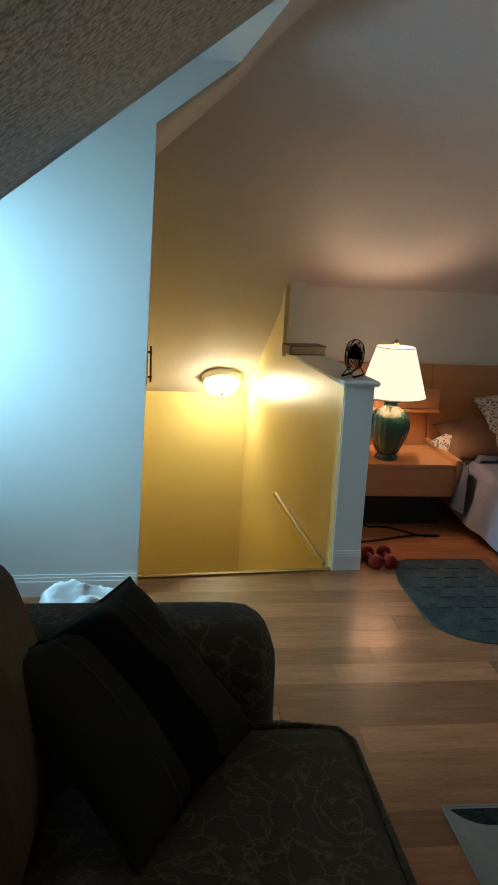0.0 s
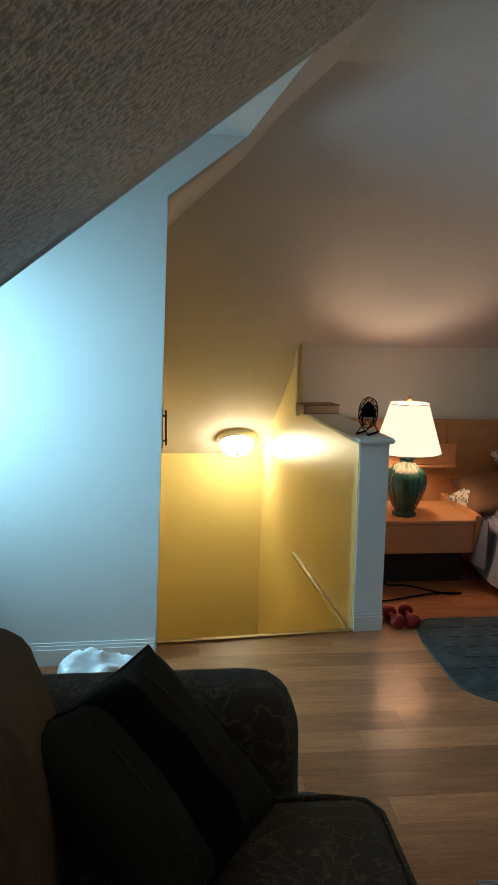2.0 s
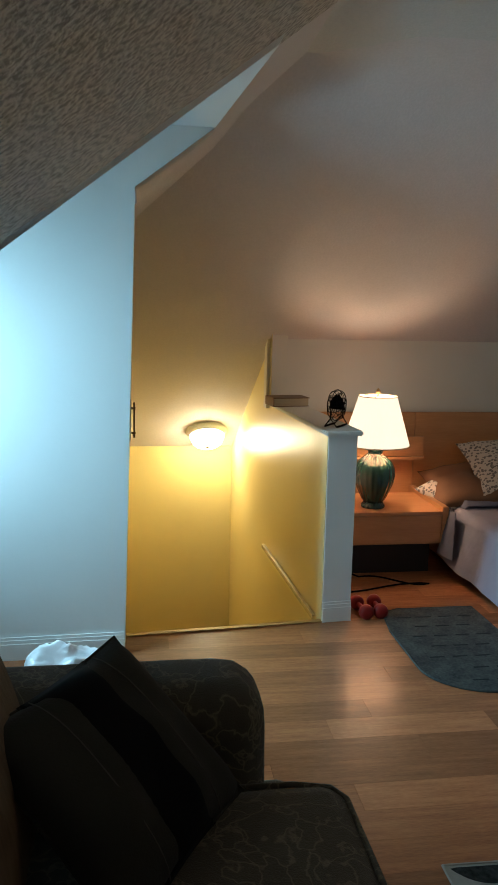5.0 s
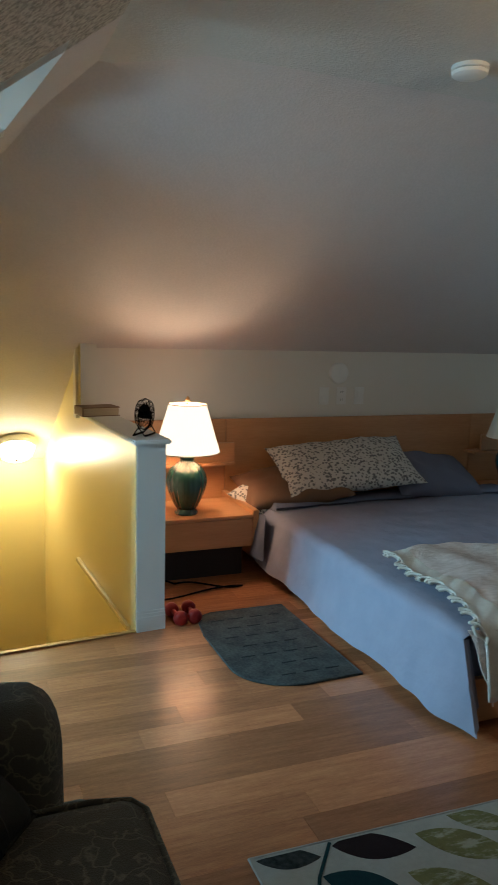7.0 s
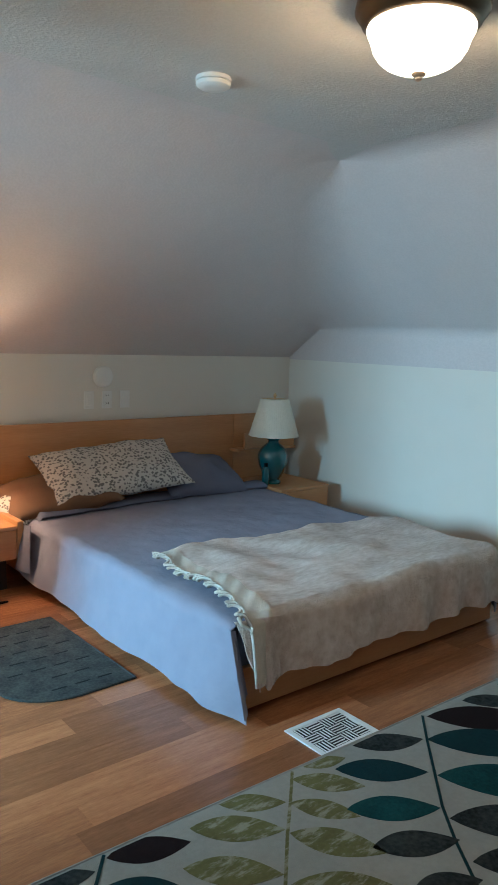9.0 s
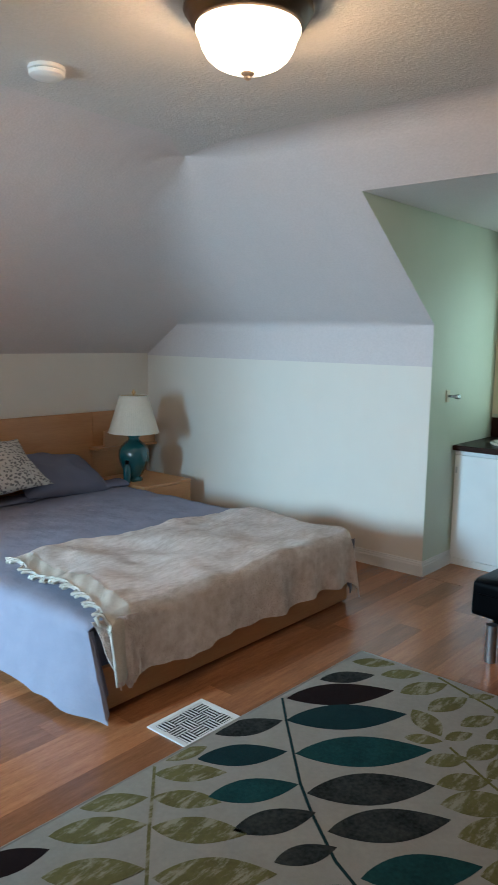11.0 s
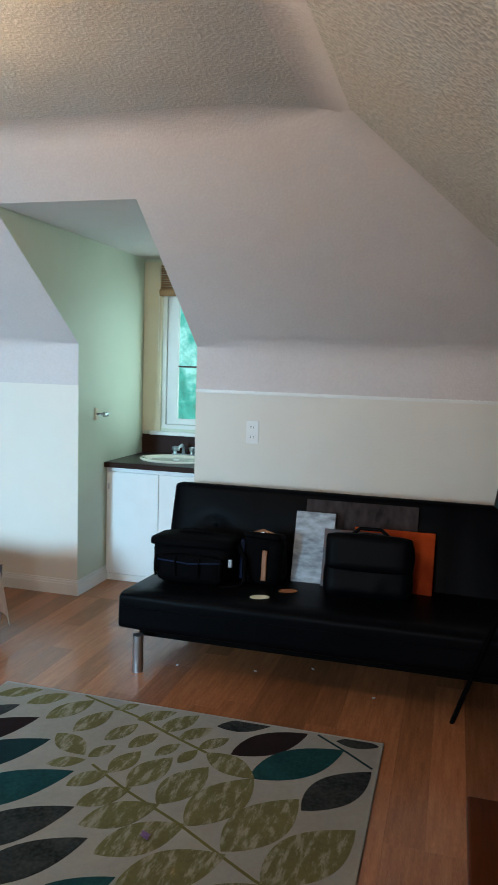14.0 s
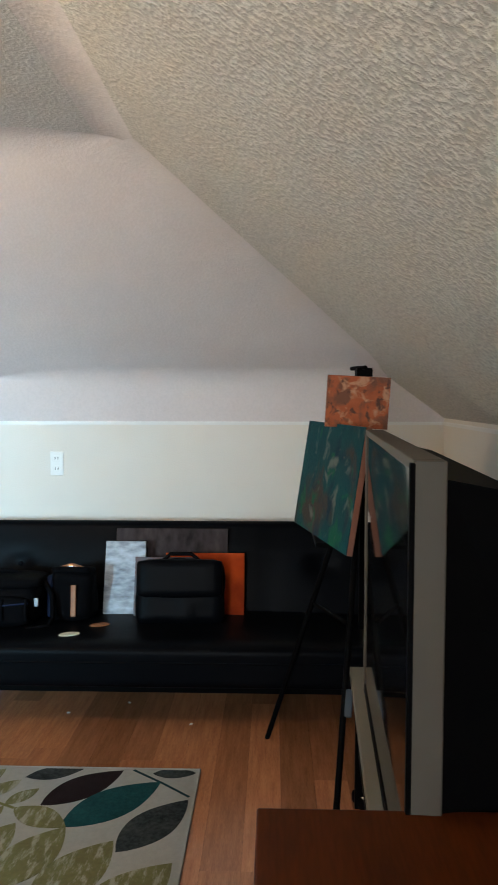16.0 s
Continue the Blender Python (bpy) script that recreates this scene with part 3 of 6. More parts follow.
def nightstand(x0, x1, front, TOPZ):
    ob = thing("nightstand", pose(0, 0, 0), "low birch veneer nightstand on a black plinth", "nightstand", "nightstands beside the bed")
    part("top", box(x0, x1, front, 4.355, TOPZ - 0.02, TOPZ, 0.002), BIRCH_X, ob)
    part("drawer_front", box(x0 + 0.002, x1 - 0.002, front + 0.004, front + 0.024, 0.20, TOPZ - 0.023, 0.002), BIRCH_X, ob)
    part("body", box(x0 + 0.004, x1 - 0.004, front + 0.026, 4.355, 0.19, TOPZ - 0.022), BIRCH, ob)
    part("plinth", box(x0 + 0.03, x1 - 0.03, front + 0.09, 4.33, 0.0, 0.189), BLACK, ob, "black recessed plinth")
    return ob


nightstand(0.965, 1.615, 3.885, 0.388)
nightstand(3.56, 4.04, 3.83, 0.395)


def bed():
    ob = thing("bed", pose(0, 0, 0), "low birch platform bed with lavender grey bedding", "bed")
    fr = part("frame", box(BX0 + 0.03, BX1 - 0.02, BY0 + 0.03, BY1, 0.012, 0.14), BIRCH, ob)
    part("foot_rail", box(BX0 + 0.02, BX1, BY0, BY0 + 0.028, 0.012, 0.19, 0.003), BIRCH_X, ob)
    for x in (BX0, BX1 - 0.012):
        part("side_rail", box(x, x + 0.022, BY0 + 0.03, 4.46, 0.012, 0.19, 0.003), BIRCH, ob)
    part("head_rail", box(1.618, 1.655, 3.89, 4.46, 0.20, 0.412, 0.003), BIRCH, ob)
    for x in (BX0 + 0.06, BX1 - 0.10):
        for y in (BY0 + 0.08, 4.2):
            part("leg", box(x - 0.02, x + 0.02, y - 0.02, y + 0.02, 0, 0.013), TRIM, ob)
    m = soft_box(BX1 - BX0 - 0.06, BY1 - BY0 - 0.02, 0.225, 0.05, puff=0.004)
    part("mattress", shift(m, pose((BX0 + BX1) / 2, (BY0 + BY1) / 2, 0.255)), SHEET_DARK, ob, smooth=60)
    return ob


bed()


def bed_sheet():
    """Lies on the mattress and hangs over the west side to the floor."""
    hang = 0.33
    top_w = BX1 - BX0 + 0.02
    total = hang + top_w + 0.16

    def f(u, v):
        s = u * total
        y = BY0 + 0.005 + v * 2.02
        if s < hang:
            d = hang - s
            flare = 0.065 * (d / hang) ** 1.2
            fold = 0.012 * math.sin(y * 9.0 + 1.2 * math.sin(y * 3)) * (d / hang) + 0.010 * wob(y * 8, d * 5, 6.0) * min(1.0, d * 9)
            hem = 0.014 * wob(y, 2.0, 0, 2.2) * (d / hang)
            x, z = BX0 - 0.012 - flare - fold, BZ - 0.012 - d * 0.93 + hem + 0.018 * (v * 2 - 1) * (d / hang)
            k = max(0.0, 1 - v / 0.14) * (d / hang)
            x, y, z = x + 0.062 * k + 0.010 * math.sin(k * 9), y - 0.115 * k, z - 0.016 * k
        elif s < hang + top_w:
            x, z = BX0 - 0.012 + (s - hang), BZ + 0.010
            e = min(s - hang, 0.05) / 0.05
            z -= 0.014 * (1 - e) ** 2
            z += 0.010 * wob(x * 2.2, y * 5.0, 1.0) + 0.006 * wob(x * 7, y * 10, 4.0)
        else:
            d = s - hang - top_w
            x, z = BX1 + 0.012 + 0.04 * d, BZ + 0.004 - d
        return (x, y, z)

    ob = thing("bed_sheet", pose(0, 0, 0), "lavender grey sheet hanging over the bed's side", "bed sheet")
    part("sheet", cloth(70, 80, f, 0.004), SHEET, ob, smooth=80)

    def tail(u, v):
        x = 1.735 + 0.060 * u * (0.4 + v) - 0.006 * v
        y = 2.072 - 0.110 * v + 0.085 * u * v - 0.012 * math.sin(u * 6) * v
        return (x, y, max(BZ - 0.020 - v * (0.318 - 0.05 * u), 0.008))

    part("corner_tail", cloth(18, 18, tail, 0.004), SHEET, ob, smooth=80)

    def tail2(u, v):
        x = BX1 - 0.02 + u * 0.07
        z = 0.36 - v * (0.30 - 0.05 * u)
        y = BY0 - 0.02 + 0.03 * u + 0.02 * math.sin(u * 5 + v * 4)
        return (x, y, z)

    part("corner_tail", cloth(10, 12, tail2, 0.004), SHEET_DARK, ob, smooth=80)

    def roll(u, v):
        x = BX0 - 0.045 + u * 1.84
        a = v * 2 * math.pi
        r = 0.030 + 0.014 * wob(x * 3, 1.0, 0, 1.5)
        y = 4.06 + 0.05 * wob(x * 1.5, 7.0) + 0.10 * (u - 0.5) * 0.6
        drop = 0.0 if u > 0.05 else (0.05 - u) * 3.2
        return (x, y + 2.6 * r * math.cos(a), BZ + 0.026 - drop + r * 0.8 * math.sin(a))

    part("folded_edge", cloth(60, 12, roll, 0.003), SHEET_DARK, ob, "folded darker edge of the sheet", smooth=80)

    def side_fold(u, v):
        y = 3.84 + u * 0.30
        return (BX0 - 0.07 - 0.035 * math.sin(u * 7) * (0.3 + v) - 0.03 * v, y - 0.06 * v, BZ + 0.015 - v * (0.26 - 0.10 * u))

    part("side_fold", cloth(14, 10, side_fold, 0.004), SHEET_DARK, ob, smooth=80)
    return ob


bed_sheet()


def throw_blanket():
    """Lies across the foot end and hangs over the foot rail, with a knotted fringe at its west end."""
    ob = thing("throw_blanket", pose(0, 0, 0), "beige woven wool throw spread over the bed's foot", "blanket")
    depth, hang = 0.83, 0.245

    def f(u, v):
        x = 1.90 + u * 1.68
        s = v * (depth + hang)
        lump = 0.034 * wob(x * 2.6, s * 3.4, 3.0) + 0.013 * wob(x * 8, s * 7, 9.0) + 0.006 * math.sin(x * 9 + 4 * s + 3 * wob(x * 2, s * 3)) + 0.012 * math.sin(s * 12 + 2.2 * wob(x * 1.3, 2.0) + 1.1 * x)
        if s < depth:
            y = BY0 - 0.02 + depth - s + 0.05 * wob(x * 2, 5.0) * (1 - v)
            x += -0.10 * (s / depth) ** 2 * (1 - u) ** 3
            z = BZ + 0.054 + lump
            e = max(0.0, 1 - (depth - s) / 0.06)
            z -= 0.016 * e * e
        else:
            d = s - depth
            x += -0.10 * (1 - u) ** 3 + 0.01 * math.sin(u * 40) * d / hang
            y = BY0 - 0.036 - (0.040 * (0.5 + 0.5 * math.sin(x * 17 + 2.6 * math.sin(x * 4))) ** 1.6 + 0.014 * (0.5 + 0.5 * math.sin(x * 37 + 5 * math.sin(x * 3.1)))) * (d / hang) ** 0.7 - 0.01 * d
            z = BZ + 0.010 - d * (1.0 + 0.16 * wob(x * 3, 1.0))
        if u > 0.93:
            k = (u - 0.93) / 0.07
            z -= 0.10 * k * k
            x -= 0.05 * k * k
        return (x, y, z)

    part("cloth", cloth(110, 60, f, 0.010), WOOL, ob, smooth=80)
    bm = bmesh.new()
    for phase in (0.0, math.pi):
        pts = []
        for k in range(170):
            v = 0.80 * k / 169
            p = Vector(f(0.0, v))
            a = k * 0.34 + phase * 0.55 + 1.6 * wob(v * 9, 3.0)
            pts.append(p + Vector((-0.020 + 0.024 * math.sin(a), 0.012 * math.cos(a), 0.006 + 0.006 * math.cos(a))))
        tube(pts, 0.0075, 6, bm)
    part("fringe", bm, FRINGE, ob, "cream knotted fringe", smooth=60)

    def border(u, v):
        p = Vector(f(0.055 * u * (1 + 0.25 * wob(v * 6, 2.0)), v * 0.985))
        return (p.x, p.y - (0.004 if v > 0.78 else 0), p.z + 0.007 + 0.003 * math.sin(v * 60 + u * 5))

    part("border", cloth(8, 90, border, 0.003), FRINGE, ob, "cream woven edge", smooth=80)

    def corner(u, v):
        x = 1.745 + 0.085 * v + u * (0.20 - 0.085 * v) + 0.006 * math.sin(v * 9)
        y = BY0 - 0.052 - 0.014 * math.sin(u * 11 + 2 * v) * (0.3 + 0.7 * v) + 0.05 * (1 - u) * (1 - v) ** 2
        return (x, y, BZ + 0.022 - v * (0.275 + 0.02 * math.sin(u * 17)))

    part("corner", cloth(30, 16, corner, 0.006), WOOL, ob, smooth=80)
    return ob


throw_blanket()

# floral print for the pillow
PRINT = material("floral_print", (0.56, 0.53, 0.47), 0.85, scale=10, mix=0.2, bump=0.2, bump_scale=18)
nt = PRINT.node_tree
vor = nt.nodes.new("ShaderNodeTexVoronoi")
vor.inputs["Scale"].default_value = 50
nz = nt.nodes.new("ShaderNodeTexNoise")
nz.inputs["Scale"].default_value, nz.inputs["Detail"].default_value = 62, 4
co = nt.nodes.new("ShaderNodeTexCoord")
sm = nt.nodes.new("ShaderNodeMath")
sm.operation = "ADD"
rg = nt.nodes.new("ShaderNodeMapRange")
rg.inputs["From Min"].default_value, rg.inputs["From Max"].default_value = 0.86, 0.96
mx = nt.nodes.new("ShaderNodeMix")
mx.data_type = "RGBA"
mx.inputs["A"].default_value, mx.inputs["B"].default_value = (0.15, 0.14, 0.14, 1), (0.52, 0.49, 0.45, 1)
for a, b in ((co.outputs["Object"], vor.inputs["Vector"]), (co.outputs["Object"], nz.inputs["Vector"]), (vor.outputs["Distance"], sm.inputs[0]),
             (nz.outputs["Fac"], sm.inputs[1]), (sm.outputs[0], rg.inputs["Value"]), (rg.outputs[0], mx.inputs["Factor"]),
             (mx.outputs["Result"], nt.nodes["Principled BSDF"].inputs["Base Color"])):
    nt.links.new(a, b)


def bed_pillow(w, h, t, m, mat, label, seed):
    ob = new("pillow", mesh_of("pillow", pillow(w, h, t, seed), mat, 80))
    ob.matrix_world = m
    return tagged(ob, label, "pillow", "pillows on the bed")


bed_pillow(0.72, 0.46, 0.17, pose(2.00, 4.18, 0.480, 16, -6, -6), BROWN, "brown cotton pillow under the patterned one", 2)
bed_pillow(0.36, 0.32, 0.12, pose(1.80, 4.17, 0.435, 18, -16, 14), PRINT, "cream pillow with grey floral print", 7)
bed_pillow(0.98, 0.50, 0.17, pose(2.38, 4.17, 0.600, 30, -4, -4), PRINT, "cream pillow with grey floral print", 4)
bed_pillow(0.72, 0.46, 0.19, pose(3.06, 4.18, 0.500, 28, 5, 2), SHEET_DARK, "grey cotton pillow leaning on the headboard", 5)


def table_lamp(m, lit):
    ob = thing("table_lamp", m, "lit table lamp with green fluted ceramic base" if lit else "unlit table lamp with glossy teal ceramic base", "lamp", "bedside lamps")
    prof = [(0.066, 0.0), (0.068, 0.012), (0.052, 0.03), (0.068, 0.050), (0.090, 0.095), (0.109, 0.145), (0.117, 0.190), (0.113, 0.230), (0.095, 0.265), (0.066, 0.292), (0.046, 0.305), (0.040, 0.314), (0.040, 0.325), (0.054, 0.338), (0.050, 0.345)]
    part("base", lathe(prof, 96 if lit else 48, flute=0.05 if lit else 0.0, flutes=22 if lit else 0), GLAZE if lit else GLAZE2, ob, "", 50)
    part("stem", lathe([(0.012, 0.345), (0.012, 0.40), (0.004, 0.405), (0.004, 0.655)], 16), BRASS, ob, "brass stem", 40)
    sh = lathe([(0.188, 0.365), (0.106, 0.640)], 240, flute=0.010, flutes=60)
    sh.faces.ensure_lookup_table()
    bmesh.ops.delete(sh, geom=[f for f in sh.faces if len(f.verts) > 4], context="FACES_ONLY")
    bmesh.ops.solidify(sh, geom=sh.faces[:], thickness=0.002)
    shade = part("shade", sh, SHADE_ON if lit else SHADE_OFF, ob, "white pleated fabric shade" if lit else "cream fabric shade", 60)
    for r, z in ((0.189, 0.366), (0.107, 0.639)):
        bm = bmesh.new()
        pts = [Vector((r * math.cos(a), r * math.sin(a), z)) for a in [2 * math.pi * k / 48 for k in range(49)]]
        tube(pts, 0.003, 6, bm)
        part("trim_ring", bm, SHADE_OFF, shade, smooth=60)
    for k in range(3):
        a = 2 * math.pi * k / 3
        part("spoke", tube([(0, 0, 0.642), (0.104 * math.cos(a), 0.104 * math.sin(a), 0.638)], 0.002, 6), BRASS, ob)
    part("finial", lathe([(0.004, 0.645), (0.012, 0.655), (0.014, 0.667), (0.008, 0.678), (0.002, 0.684)], 16), BRASS, ob, "brass finial", 50)
    return ob


table_lamp(pose(1.243, 4.025, 0.388) @ Matrix.Diagonal((1.014, 1.014, 1.014, 1)), True)
table_lamp(pose(3.69, 4.09, 0.395), False)


def bottle():
    ob = thing("bottle", pose(3.585, 4.045, 0.395), "small dark translucent bottle beside the lamp", "bottle")
    part("body", lathe([(0.026, 0), (0.028, 0.01), (0.028, 0.11), (0.018, 0.135), (0.013, 0.14)], 24), GLAZE2, ob, smooth=40)
    part("cap", lathe([(0.015, 0.14), (0.015, 0.165), (0.013, 0.168)], 20), BLACKPL, ob, "dark cap", 40)


bottle()


def wall_plate(name, m, w, h, label, slots):
    ob = thing(name, m, label, "outlet" if slots else "switch")
    part("plate", box(-w / 2, w / 2, -0.006, 0, -h / 2, h / 2, 0.0025), PLASTIC, ob)
    if slots:
        for z in (-h * 0.22, h * 0.22):
            s = part("socket", box(-w * 0.28, w * 0.28, -0.009, -0.006, z - h * 0.13, z + h * 0.13, 0.001), PLASTIC, ob)
            for x in (-0.008, 0.008):
                part("slot", box(x - 0.0015, x + 0.0015, -0.0095, -0.0088, z - 0.006, z + 0.008), BLACKPL, s)
    else:
        part("rocker", box(-w * 0.25, w * 0.25, -0.011, -0.006, -h * 0.3, h * 0.3, 0.002), PLASTIC, ob)
    return ob


for x, slots in ((2.388, False), (2.525, True), (2.667, False)):
    wall_plate("wall_outlet" if slots else "wall_switch", pose(x, YN, 1.025), 0.075, 0.122, "cream outlet plate above the headboard" if slots else "cream switch plate above the headboard", slots)
wall_plate("wall_outlet", pose(XE, 0.853, 1.092, 0, 0, -90), 0.074, 0.132, "white outlet plate on the cream wall", True)
ob = thing("wall_disc", pose(2.493, YN, 1.185, 90, 0, 0), "round white plastic cover on the wall", "wall cover")
part("cover", lathe([(0.074, 0.0), (0.074, 0.012), (0.066, 0.022), (0.03, 0.025)], 40), PLASTIC, ob, smooth=30)


def book():
    ob = thing("book", Matrix.Translation((0.772, 4.30, HZ + 0.024)) @ pose(0, 0, 0, 0, 0, 9), "thick brown paperback lying on the cap", "book")
    part("page_block", box(-0.108, 0.104, -0.075, 0.075, 0.005, 0.048), PAPER, ob, "yellowed page block")
    part("cover", box(-0.112, 0.110, -0.078, 0.078, 0.048, 0.053, 0.001), COVER, ob)
    part("cover", box(-0.112, 0.110, -0.078, 0.078, 0.0, 0.004, 0.001), COVER, ob)
    part("spine", box(-0.116, -0.110, -0.078, 0.078, 0.0, 0.053, 0.002), COVER, ob)


book()


def desk_fan():
    ob = thing("desk_fan", pose(0.855, 3.46, HZ + 0.024, 0, 0, 54), "small black wire desk fan", "fan")
    R, H = 0.076, 0.103
    for k in range(16):
        a = 2 * math.pi * k / 16
        pts = []
        for s in range(9):
            b = math.pi * s / 8
            rr = R * math.sin(b) ** 0.5 if 0 < s < 8 else 0.012
            pts.append((rr * math.cos(a), -0.036 * math.cos(b), H + rr * math.sin(a)))
        part("wire", tube(pts, 0.0014, 5), BLACKPL, ob)
    for r, y in ((R, 0.0), (R * 0.86, -0.024), (R * 0.86, 0.024), (R * 0.5, -0.033), (R * 0.5, 0.033)):
        part("ring", tube([(r * math.cos(2 * math.pi * k / 36), y, H + r * math.sin(2 * math.pi * k / 36)) for k in range(37)], 0.002, 6), BLACKPL, ob)
    part("hub", lathe([(0.018, -0.03), (0.021, -0.02), (0.021, 0.025), (0.014, 0.034)], 20, m=pose(0, 0, H, 90, 0, 0)), BLACKPL, ob, smooth=40)
    for k in range(4):
        a = math.pi / 2 * k + 0.3
        bm = cloth(4, 4, lambda u, v: ((0.018 + 0.044 * u) * math.cos(a + 0.7 * v), 0.014 * (v - 0.5), H + (0.018 + 0.044 * u) * math.sin(a + 0.7 * v)), 0.0015)
        part("blade", bm, BLACKPL, ob)
    for x in (-0.077, 0.077):
        part("bracket", tube([(x, 0, H), (x, 0.0, 0.045), (x * 0.9, -0.03, 0.005)], 0.003, 8), BLACKPL, ob)
        part("bracket", tube([(x, 0.0, 0.045), (x * 0.9, 0.032, 0.005)], 0.003, 8), BLACKPL, ob)
    for y in (-0.03, 0.032):
        part("foot", tube([(-0.06, y, 0.005), (0.06, y, 0.005)], 0.005, 8), BLACKPL, ob)


desk_fan()


def dumbbell(m):
    ob = thing("dumbbell", m, "small red vinyl dumbbell on the floor", "dumbbell", "dumbbells by the half wall")
    part("handle", tube([(0, -0.06, 0.042), (0, 0.06, 0.042)], 0.014, 12), RED, ob, smooth=50)
    for y in (-0.07, 0.07):
        part("weight", lathe([(0.026, -0.026), (0.040, -0.016), (0.042, 0.0), (0.040, 0.016), (0.026, 0.026)], 18, m=pose(0, y, 0.042, 90, 0, 0)), RED, ob, smooth=50)
    return ob


dumbbell(pose(1.005, 3.385, 0, 0, 0, 6) @ Matrix.Scale(0.9, 4))
dumbbell(pose(1.088, 3.390, 0, 0, 0, -2) @ Matrix.Scale(0.9, 4))

ob = new("power_cable", mesh_of("power_cable", tube([(1.0 + 0.01 * k, 4.30 - 0.035 * k + 0.02 * math.sin(k * 1.3), 0.006) for k in range(9)]
                                                    + [(1.14 + 0.37 * s, 3.90 - 0.14 * s + 0.035 * math.sin(s * 6.28), 0.006) for s in [k / 12 for k in range(13)]]
                                                    + [(1.50 - 0.48 * s, 3.76 + 0.02 * math.sin(s * 5) - 0.08 * s, 0.010) for s in [k / 10 for k in range(1, 11)]], 0.005, 6), BLACKPL, 60))
tagged(ob, "black power cable looped on the floor", "cable")


def bath_mat():
    ob = thing("floor_mat", pose(0, 0, 0), "dark grey rounded carpet mat beside the bed", "mat")
    pts = [(1.60, 3.415), (1.615, 2.57), (1.36, 2.565)]
    pts += [(1.36 - 0.275 * math.sin(a), 2.80 - 0.235 * math.cos(a)) for a in [math.pi / 2 * k / 10 for k in range(11)]]
    pts += [(1.083, 3.16), (1.115, 3.375), (1.20, 3.415)]
    bm = prism([(x, y, 0.001) for x, y in pts], (0, 0, 0.008))
    part("carpet", bm, MAT, ob)
    edge = [(x, y, 0.006) for x, y in pts]
    part("binding", tube(edge + edge[:1], 0.006, 6), MAT, ob)
    for r in range(7):
        for c in range(4):
            x, y = 1.20 + 0.105 * c + (0.05 if r % 2 else 0), 2.66 + 0.107 * r
            if x < 1.56 and not (x < 1.26 and y < 2.8):
                part("dash", box(x - 0.034, x + 0.034, y - 0.004, y + 0.004, 0.009, 0.0105), MATLINE, ob)


bath_mat()

# ---- rug with leaf pattern ----
RUGBASE = material("cream_rug_pile", (0.35, 0.33, 0.30), 0.97, spec=0.06, second=(0.29, 0.275, 0.248), scale=60, mix=0.8, bump=0.6, bump_scale=420)


def pile(name, a, b, wear=None):
    m = material(name, a, 0.97, spec=0.06, second=b, scale=70, mix=1.0, bump=0.6, bump_scale=380)
    if wear:
        nt = m.node_tree
        cm = [x for x in nt.nodes if x.bl_idname == "ShaderNodeMix"][0]
        co = nt.nodes.new("ShaderNodeTexCoord")
        mp = nt.nodes.new("ShaderNodeMapping")
        mp.inputs["Rotation"].default_value = (0, 0, radians(40))
        mp.inputs["Scale"].default_value = (1, 3.5, 1)
        n = nt.nodes.new("ShaderNodeTexNoise")
        n.inputs["Scale"].default_value, n.inputs["Detail"].default_value, n.inputs["Roughness"].default_value = 9, 8, 0.75
        r = nt.nodes.new("ShaderNodeMapRange")
        r.inputs["From Min"].default_value, r.inputs["From Max"].default_value = 0.50, 0.60
        m2 = nt.nodes.new("ShaderNodeMix")
        m2.data_type = "RGBA"
        m2.inputs["B"].default_value = (*wear, 1)
        for p, q in ((co.outputs["Object"], mp.inputs["Vector"]), (mp.outputs[0], n.inputs["Vector"]), (n.outputs["Fac"], r.inputs["Value"]),
                     (r.outputs[0], m2.inputs["Factor"]), (cm.outputs["Result"], m2.inputs["A"]), (m2.outputs["Result"], nt.nodes["Principled BSDF"].inputs["Base Color"])):
            nt.links.new(p, q)
    return m


OLIVE = pile("olive_pile", (0.170, 0.155, 0.066), (0.125, 0.115, 0.050), (0.30, 0.285, 0.215))
OLIVE2 = pile("plain_olive_pile", (0.16, 0.145, 0.048), (0.13, 0.118, 0.040))
TEAL = pile("teal_pile", (0.017, 0.068, 0.072), (0.010, 0.040, 0.044))
DKTEAL = pile("dark_teal_pile", (0.013, 0.040, 0.046), (0.010, 0.028, 0.034))
CHAR = pile("charcoal_pile", (0.012, 0.014, 0.016), (0.050, 0.056, 0.054))
DARK = pile("dark_brown_pile", (0.020, 0.013, 0.014), (0.015, 0.010, 0.011))
RX0, RX1, RY0, RY1, RZ = 0.735, 2.99, -0.06, 1.655, 0.009


